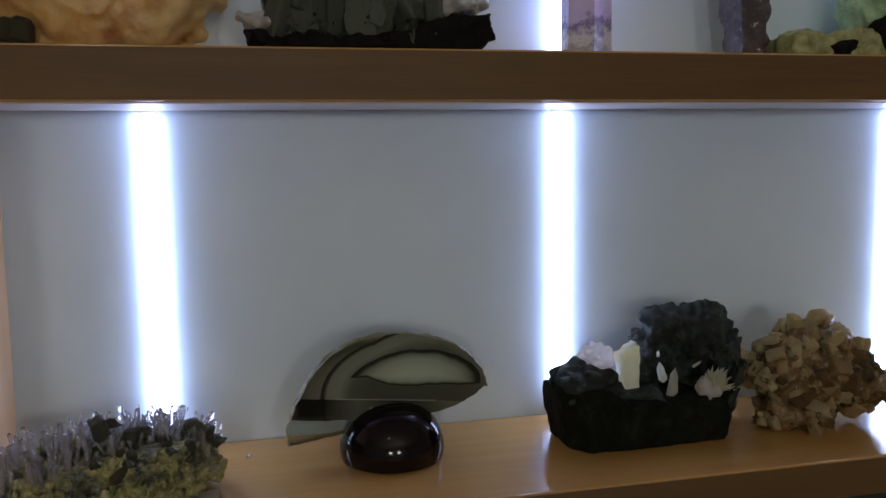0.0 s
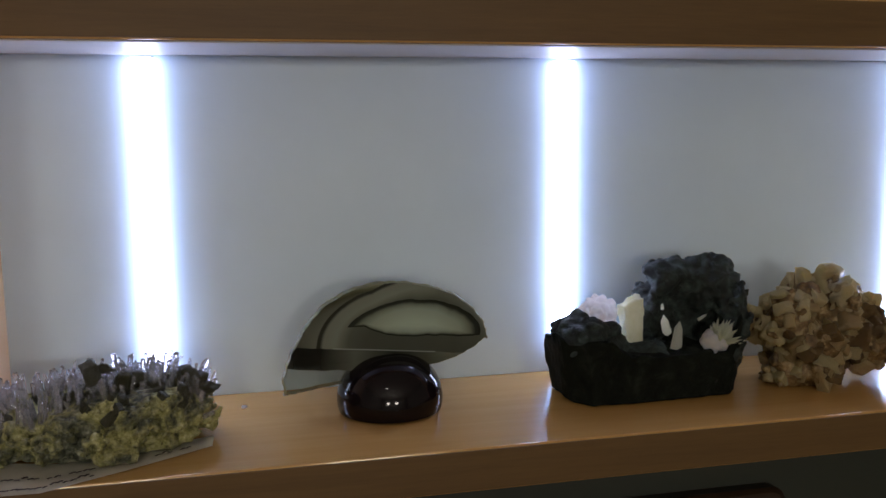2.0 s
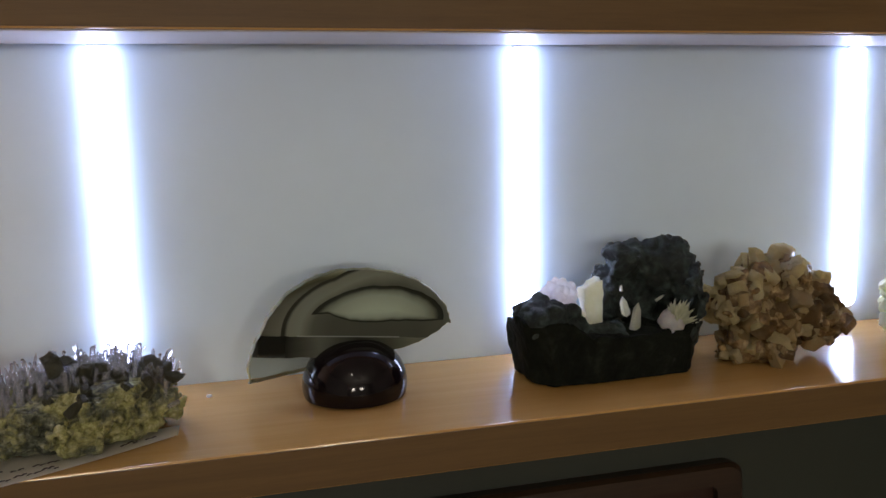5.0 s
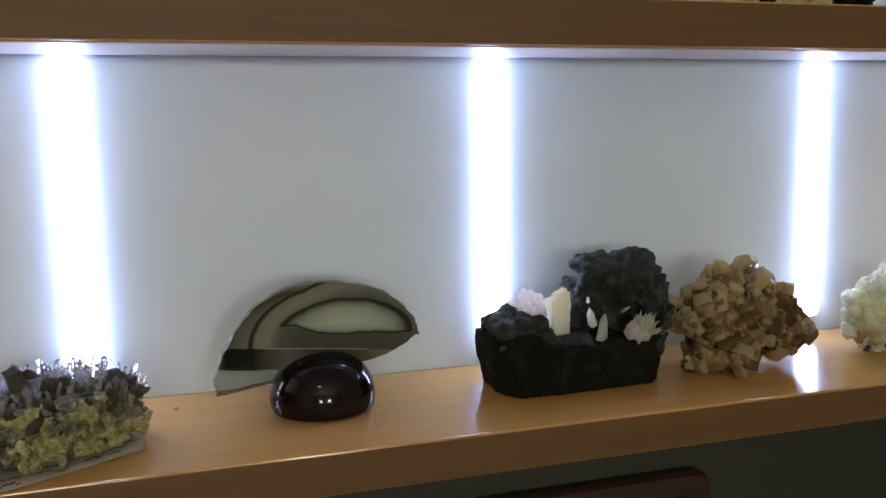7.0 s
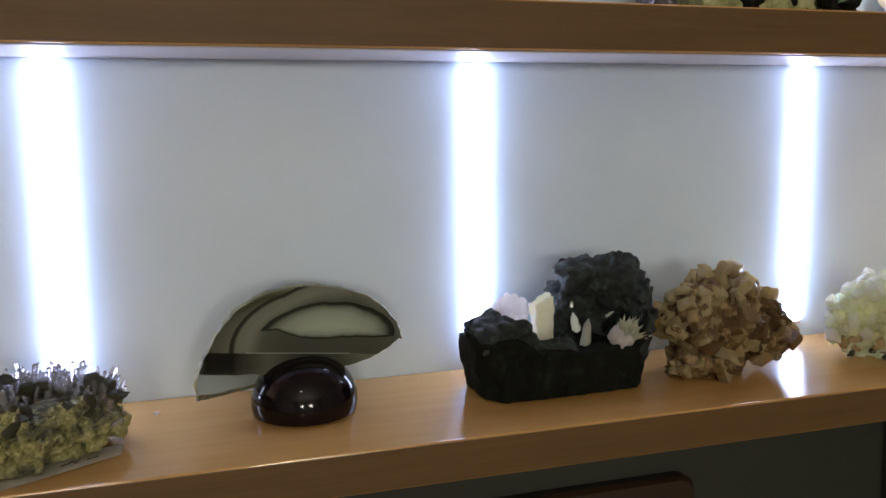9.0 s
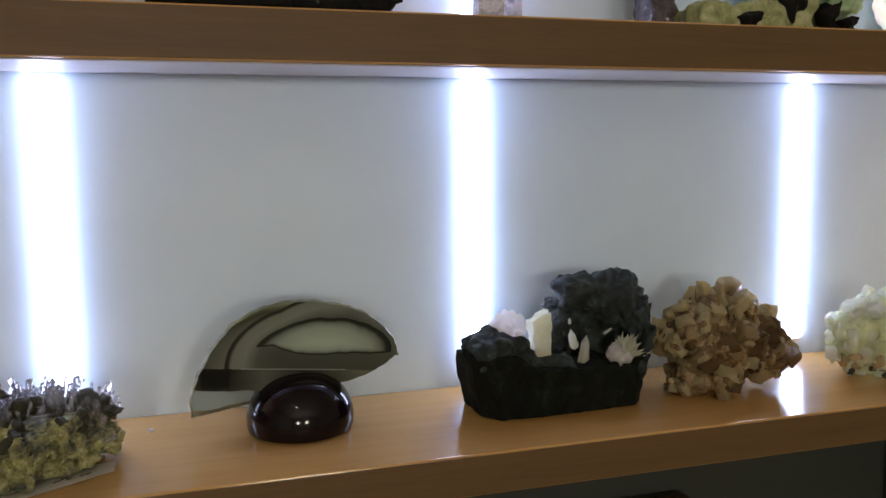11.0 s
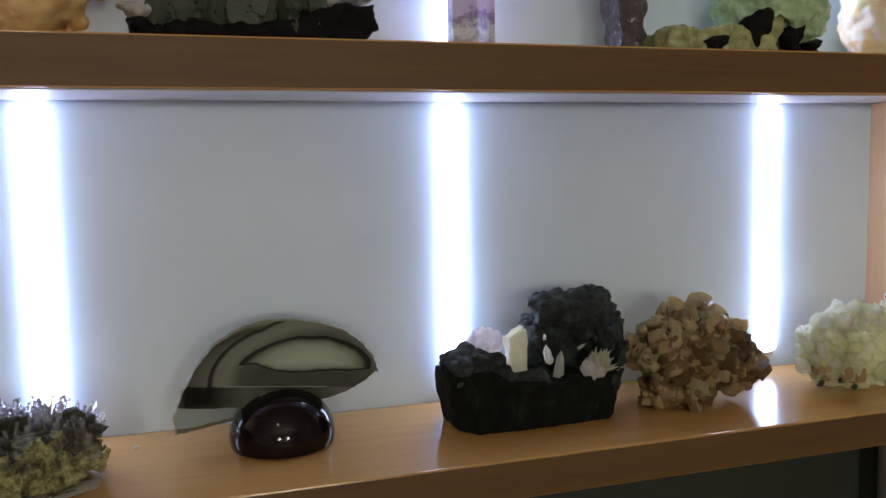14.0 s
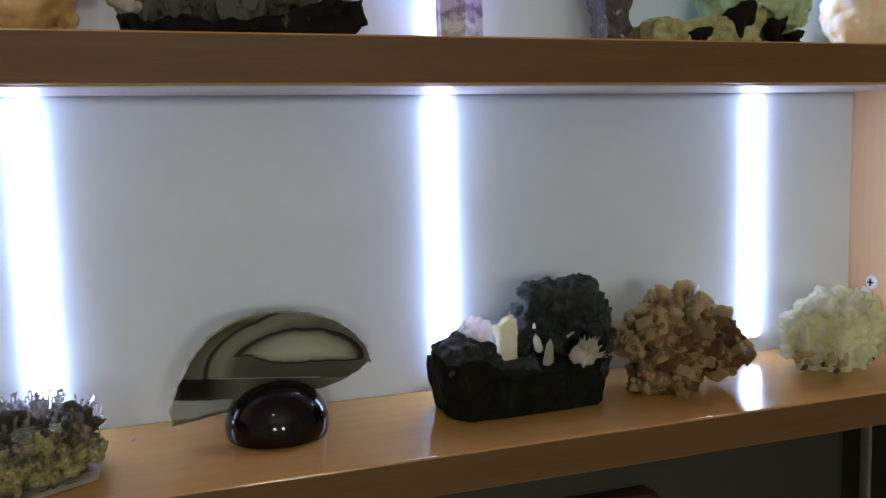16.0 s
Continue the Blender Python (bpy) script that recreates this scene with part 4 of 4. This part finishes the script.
# ---- honey-brown crystal cluster ----
def honey_cluster():
    ob = tagged(empty("crystal_cluster", 0.3535, -0.0560, SHELF), "honey-brown cluster of blocky translucent crystals", "mineral")

    def field(x, y, z):
        d = ball(x, y, z, (-0.004, 0.0, 0.0300), (0.0325, 0.020, 0.0195))
        d = blend(d, ball(x, y, z, (0.001, 0.0, 0.046), (0.0150, 0.013, 0.0110)), 0.005)
        d = blend(d, ball(x, y, z, (0.029, -0.003, 0.0195), (0.0125, 0.012, 0.0095)), 0.003)
        d = blend(d, ball(x, y, z, (-0.012, -0.002, 0.009), (0.0210, 0.014, 0.0090)), 0.003)
        return np.maximum(d + 0.0085 * (cells(x, y, z, 0.0120, 4) - 0.4) + 0.0034 * (cells(x, y, z, 0.0055, 6) - 0.4) + 0.003 * value_noise(x, y, z, 0.012, 9), 0.0003 - z)

    me = solid("core", field, (-0.045, -0.035, 0.0), (0.048, 0.035, 0.064), 0.0010)
    part("core", me, HONEY_CORE, ob, "brown crystalline mass")
    kinds = []
    for k, m in enumerate((HONEY_CREAM, HONEY_TAN, HONEY_BROWN)):
        b = [lump(200 + 10 * k + j, 0.24) for j in range(7)]
        for mesh in b:
            mesh.materials.append(m)
        kinds.append(b)
    rng = random.Random(6)
    for p, nrm in spots(me, lambda c, q: c.z > 0.003, 270, 0.0040, 7):
        w = rng.choice((0.0035, 0.0045, 0.0060, 0.0070, 0.0085, 0.0100))
        # a brown seam crosses the middle, paler crystals lie above and below it
        seam = abs(p.z - 0.033 + 0.10 * p.x) < 0.008 and abs(p.x) < 0.030
        kind = rng.choice((2, 2, 1, 1) if seam else (0, 0, 0, 1) if p.z > 0.040 or p.x < -0.022 else (0, 1, 1, 2))
        way = nrm * 0.8 + Vector((rng.gauss(0, 0.5), rng.gauss(0, 0.5), rng.gauss(0, 0.5)))
        part("crystal", rng.choice(kinds[kind]), None, ob, m=aim(p - nrm * w * 0.30, way, w * rng.uniform(0.65, 1.3), w * rng.uniform(0.6, 1.0), w * rng.uniform(0.8, 1.4), rng.uniform(0, 6)))
    for x, z, w in ((-0.013, 0.0595, 0.0065), (0.000, 0.0590, 0.0095), (0.006, 0.0580, 0.0090), (0.017, 0.0515, 0.008), (0.030, 0.0430, 0.009)):
        part("crystal", kinds[0][1 + (w > 0.007)], None, ob, m=aim((x, -0.002, z), (x * 6, -0.2, 1), w, w * 0.8, w * 1.1, x * 90))
    for x, z, w in ((0.040, 0.0215, 0.0105), (0.033, 0.0120, 0.010), (0.024, 0.0075, 0.0095)):
        part("crystal", kinds[1][1], None, ob, m=aim((x, -0.004, z), (0.4, -0.3, 1), w, w * 0.9, w * 1.1, x * 90))
    # thin dark splinters on the flank
    point = gem(4, 0.7, 0.3)
    point.materials.append(HONEY_BROWN)
    for x, z, t, lean in ((-0.040, 0.034, 0.016, 0.8), (-0.037, 0.038, 0.012, 0.7), (-0.0195, 0.052, 0.009, -0.1)):
        part("splinter", point, None, ob, m=aim((x, -0.004, z), (lean, 0, 1), 0.0013, 0.0013, t))


honey_cluster()


# ---- milky green-white crystal cluster ----
def milky_cluster():
    ob = tagged(empty("crystal_cluster", 0.4650, -0.0600, SHELF), "milky white and pale green crystal cluster with ochre foot", "mineral")

    def field(x, y, z):
        d = ball(x, y, z, (-0.001, 0.0, 0.0260), (0.0320, 0.021, 0.0210))
        d = blend(d, ball(x, y, z, (0.008, 0.0, 0.038), (0.0165, 0.014, 0.0100)), 0.006)
        d = blend(d, ball(x, y, z, (-0.001, 0.001, 0.010), (0.0240, 0.0150, 0.0110)), 0.006)
        return np.maximum(d + 0.0095 * (cells(x, y, z, 0.0100, 5) - 0.36) + 0.0050 * (cells(x, y, z, 0.0046, 6) - 0.4) + 0.0010 * value_noise(x, y, z, 0.0028, 5), 0.0022 - z + 0.0018 * value_noise(x, y, z, 0.009, 3))

    me = solid("core", field, (-0.040, -0.03, 0.0), (0.040, 0.03, 0.056), 0.0009)
    part("core", me, MILK, ob, "pale green milky crystal mass")
    kinds = []
    for k, m in enumerate((MILK, MILK_WHITE, OCHRE)):
        b = [lump(240 + 7 * k + j, 0.15) for j in range(6)]
        for s in b:
            s.materials.append(m)
        kinds.append(b)
    rng = random.Random(9)
    for p, nrm in spots(me, lambda c, q: c.z > 0.006 and (c.z > 0.034 or c.x < -0.016 or c.z < 0.014 or c.x > 0.020), 95, 0.0048, 4):
        w = rng.uniform(0.0045, 0.0090)
        kind = kinds[2] if p.z < 0.015 and p.x < -0.005 else kinds[1] if p.z > 0.037 or p.x < -0.022 else kinds[0]
        way = nrm * 1.2 + Vector((rng.gauss(0, 0.5), rng.gauss(0, 0.5), rng.gauss(0, 0.5)))
        part("crystal", rng.choice(kind), None, ob, m=aim(p - nrm * w * 0.30, way, w * rng.uniform(0.8, 1.2), w * 0.9, w * rng.uniform(0.8, 1.2), rng.uniform(0, 6)))
    feet = lump(50, 0.25)
    feet.materials.append(DARK_CHUNK)
    for p, nrm in spots(me, lambda c, q: c.z < 0.010 and c.y < -0.004 and q.y < -0.3, 7, 0.0055, 3):
        w = rng.uniform(0.0022, 0.0038)
        part("dark_spot", feet, None, ob, "dark brown crust", m=aim(p, nrm, w, w * 1.3, w, p.x * 100))
    point = gem(4, 0.6, 0.3)
    point.materials.append(MILK_WHITE)
    part("needle", point, None, ob, m=aim((-0.0345, 0.0, 0.030), (-0.45, 0, 1), 0.0011, 0.0011, 0.015))
    part("needle", point, None, ob, m=aim((-0.0345, -0.002, 0.029), (-0.2, -0.2, 1), 0.0022, 0.0018, 0.007))
    point = gem(4, 0.6, 0.3)
    point.materials.append(OCHRE)
    for z, lean, t in ((0.020, 0.45, 0.010), (0.021, -0.1, 0.009), (0.019, 0.9, 0.009)):
        part("twig", point, None, ob, m=aim((0.030, -0.004, z), (1, 0, lean), 0.0022, 0.0022, t))


milky_cluster()


# ---- upper shelf ----
def orange_lump():
    ob = tagged(empty("orange_calcite", -0.014, -0.0300, UPPER), "large honey-orange lumpy calcite with brown underside", "mineral")

    def field(x, y, z):
        d = ball(x, y, z, (0.0, 0.0, 0.032), (0.055, 0.030, 0.036))
        d = d + 0.006 * (cells(x, y, z, 0.020, 2) - 0.5) + 0.003 * value_noise(x, y, z, 0.009, 3) + 0.0008 * value_noise(x, y, z, 0.003, 5)
        return np.maximum(np.maximum(d, 0.0003 - z), np.maximum(np.abs(y) - 0.028, np.abs(x) - 0.056))

    part("body", solid("body", field, (-0.058, -0.029, 0.0), (0.058, 0.029, 0.070), 0.0013), ORANGE, ob)
    b = block(61)
    b.materials.append(DARK_CHUNK)
    for x, y in ((-0.038, -0.016), (-0.032, -0.019)):
        part("dark_patch", b, None, ob, "dark brown crust", m=aim((x, y, 0.0062), (0.3, 0, 1), 0.012, 0.008, 0.0118))


def grey_blades():
    ob = tagged(empty("bladed_mineral", 0.1105, -0.0300, UPPER), "dark grey-green bladed crystals on a black glossy base", "mineral")

    def base(x, y, z):
        d = np.maximum.reduce([np.abs(x) - 0.0585, np.abs(y) - 0.024, z - 0.0060 - 0.0125 * np.clip((x + 0.005) / 0.055, 0, 1) - 0.006 * np.clip((-x - 0.045) / 0.02, 0, 1)])
        d = np.maximum(d, 0.62 * (np.abs(x) - 0.0530) - 0.78 * (z - 0.001))
        return np.maximum(d + 0.0030 * value_noise(x, y, z, 0.010, 4) + 0.0022 * (cells(x, y, z, 0.006, 4) - 0.4) + 0.0010 * value_noise(x, y, z, 0.003, 5), 0.0002 - z)

    part("base", solid("base", base, (-0.066, -0.028, 0.0), (0.068, 0.028, 0.030), 0.0010), BLACK_BASE, ob, "black glossy rock base")
    shapes = [lump(70 + k, 0.22) for k in range(5)]
    for s in shapes:
        s.materials.append(GREY_BLADE)
    rng = random.Random(3)
    for k in range(120):
        x = rng.uniform(-0.048, 0.034)
        y = rng.uniform(-0.019, 0.019)
        way = Vector((rng.uniform(-0.5, 0.5) + 4 * x, rng.uniform(-0.4, 0.3), 1))
        part("blade", rng.choice(shapes), None, ob, m=aim((x, y, 0.013 + rng.uniform(0, 0.014)), way, rng.uniform(0.006, 0.016), rng.uniform(0.006, 0.012), rng.uniform(0.014, 0.036), rng.uniform(0, 6)))
    grit = shard(75)
    grit.materials.append(GREY_BLADE)
    for k in range(18):
        w = rng.uniform(0.0010, 0.0022)
        part("grit", grit, None, ob, "small pale crystal bits", m=aim((rng.uniform(-0.045, 0.030), -0.0245 + rng.uniform(0, 0.002), rng.uniform(0.006, 0.016)), (0.2, 0.3, 1), w, w, w))
    white = solid("rim", lambda x, y, z: ball(x, y, z, (0, 0, 0), (0.015, 0.012, 0.0042)) + 0.0016 * value_noise(x, y, z, 0.005, 3), (-0.017, -0.014, -0.007), (0.017, 0.014, 0.007), 0.0008)
    part("pale_rim", white, stone("pale_grey_crust", [(0.3, (0.25, 0.25, 0.22)), (0.7, (0.6, 0.6, 0.56))], 140, 0.5, 0.0006), ob, "pale grey crust on the base", m=pose(0.044, -0.006, 0.0225, 0, -8, 0))
    part("pale_rim", white, None, ob, "pale grey crust on the base", m=pose(-0.049, -0.006, 0.0125, 0, 14, 0))


def purple_column():
    n = Nodes("banded_purple_fluorite")
    sep = n.add("ShaderNodeSeparateXYZ")
    n.link(n.coords, sep.inputs[0])
    h = n.math("ADD", sep.outputs["Z"], n.math("MULTIPLY", n.noise(150.0, 5, 0.7), 0.030))
    bands = n.ramp(n.math("MULTIPLY", n.math("SUBTRACT", h, 0.011), 16.0), [(0.04, (0.72, 0.70, 0.80)), (0.12, (0.44, 0.44, 0.52)), (0.20, (0.84, 0.84, 0.90)), (0.27, (0.46, 0.44, 0.60)), (0.32, (0.30, 0.24, 0.50)), (0.38, (0.74, 0.66, 0.97)), (0.60, (0.78, 0.70, 0.98)), (0.8, (0.62, 0.52, 0.88))])
    n.bump(n.noise(220.0, 4, 0.6), 0.0003, 0.5)
    n.set(Base_Color=bands, Roughness=0.12, Transmission_Weight=0.15, Subsurface_Weight=0.15, Subsurface_Scale=0.006, IOR=1.43)
    bm = bmesh.new()
    rings = []
    for r, z in ((0.0133, 0.0), (0.0138, 0.001), (0.0136, 0.052), (0.002, 0.064)):
        rings.append([bm.verts.new((r * math.cos(math.pi * i / 3 + 0.26), 0.95 * r * math.sin(math.pi * i / 3 + 0.26), z)) for i in range(6)])
    for p, q in zip(rings, rings[1:]):
        for i in range(6):
            bm.faces.new((p[i], p[(i + 1) % 6], q[(i + 1) % 6], q[i]))
    bm.faces.new(rings[0][::-1])
    bm.faces.new(rings[-1])
    ob = part("fluorite_column", finish(bm, "fluorite_column", False), n.material)
    ob.matrix_basis = pose(0.2270, -0.0320, UPPER, 0, 0, 12)
    tagged(ob, "six-sided polished purple and clear banded crystal column", "mineral")


def mauve_block():
    def field(x, y, z):
        d = np.maximum.reduce([np.abs(x + 0.06 * (z - 0.02)) - 0.0080 - 0.030 * z, np.abs(y) - 0.0105 - 0.02 * z, z - 0.052])
        return np.maximum(d + 0.0022 * value_noise(x, y, z, 0.008, 7) + 0.0012 * (cells(x, y, z, 0.005, 7) - 0.5), 0.0002 - z)

    ob = part("mauve_stone", solid("mauve_stone", field, (-0.020, -0.018, 0.0), (0.020, 0.018, 0.056), 0.0009), MAUVE)
    ob.matrix_basis = pose(0.3200, -0.0340, UPPER)
    tagged(ob, "upright rough mauve-grey stone on the upper shelf", "mineral")


def green_mineral():
    ob = tagged(empty("green_mineral", 0.400, -0.0300, UPPER), "bright green crystal mass on olive crust with black hollows", "mineral")

    def low(x, y, z):
        d = np.maximum.reduce([np.abs(x + 0.024) - 0.038, np.abs(y) - 0.022, z - 0.014 - 0.10 * (x + 0.03)])
        return np.maximum(d + 0.003 * value_noise(x, y, z, 0.009, 2) + 0.0022 * (cells(x, y, z, 0.006, 8) - 0.5), 0.0002 - z)

    part("crust", solid("crust", low, (-0.064, -0.028, 0.0), (0.066, 0.028, 0.040), 0.0010), OLIVE, ob, "olive crusty rock")

    def fluff(x, y, z):
        d = ball(x, y, z, (0.024, 0.0, 0.028), (0.036, 0.026, 0.028))
        d = np.maximum(d, -ball(x, y, z, (0.012, -0.022, 0.006), (0.011, 0.012, 0.016)))
        d = d + 0.005 * (cells(x, y, z, 0.008, 9) - 0.4) + 0.0022 * value_noise(x, y, z, 0.004, 6)
        return np.maximum(d, 0.0004 - z)

    part("green_mass", solid("green_mass", fluff, (-0.022, -0.030, 0.0), (0.066, 0.030, 0.066), 0.0011), GREEN_FLUFF, ob, "bright green crystal mass")
    dark = [solid("hollow", lambda x, y, z: ball(x, y, z, (0, 0, 0), (0.010, 0.005, 0.010)) + 0.003 * value_noise(x, y, z, 0.006, 11), (-0.013, -0.008, -0.013), (0.013, 0.008, 0.013), 0.0009)]
    for x, z, sx, sz in ((0.000, 0.013, 0.95, 1.25), (0.024, 0.009, 0.75, 0.9), (0.038, 0.004, 0.6, 0.4), (-0.030, 0.004, 0.9, 0.5)):
        part("black_patch", dark[0], BLACK_BASE, ob, "black rock showing through", m=pose(x, -0.0200, z) @ Matrix.Diagonal((sx, 1, sz, 1)))


def pale_calcite():
    ob = tagged(empty("pale_calcite", 0.5090, -0.0300, UPPER), "pale translucent white and orange lumpy calcite", "mineral")

    def field(x, y, z):
        d = ball(x, y, z, (0.0, 0.0, 0.030), (0.0225, 0.024, 0.034))
        return np.maximum(d + 0.004 * (cells(x, y, z, 0.010, 10) - 0.5) + 0.001 * value_noise(x, y, z, 0.004, 3), 0.0003 - z)

    part("body", solid("body", field, (-0.024, -0.028, 0.0), (0.0235, 0.028, 0.066), 0.0011), PALE_ORANGE, ob)


orange_lump()
grey_blades()
purple_column()
mauve_block()
green_mineral()
pale_calcite()

# a pale chip lying on the lower shelf
chip = tagged(part("stone_chip", block(90), PINK, m=pose(0.0425, -0.0270, SHELF + 0.0006, 10, 5, 30) @ Matrix.Diagonal((0.0022, 0.0016, 0.0012, 1))), "tiny pale stone chip lying on the shelf", "stone chip")
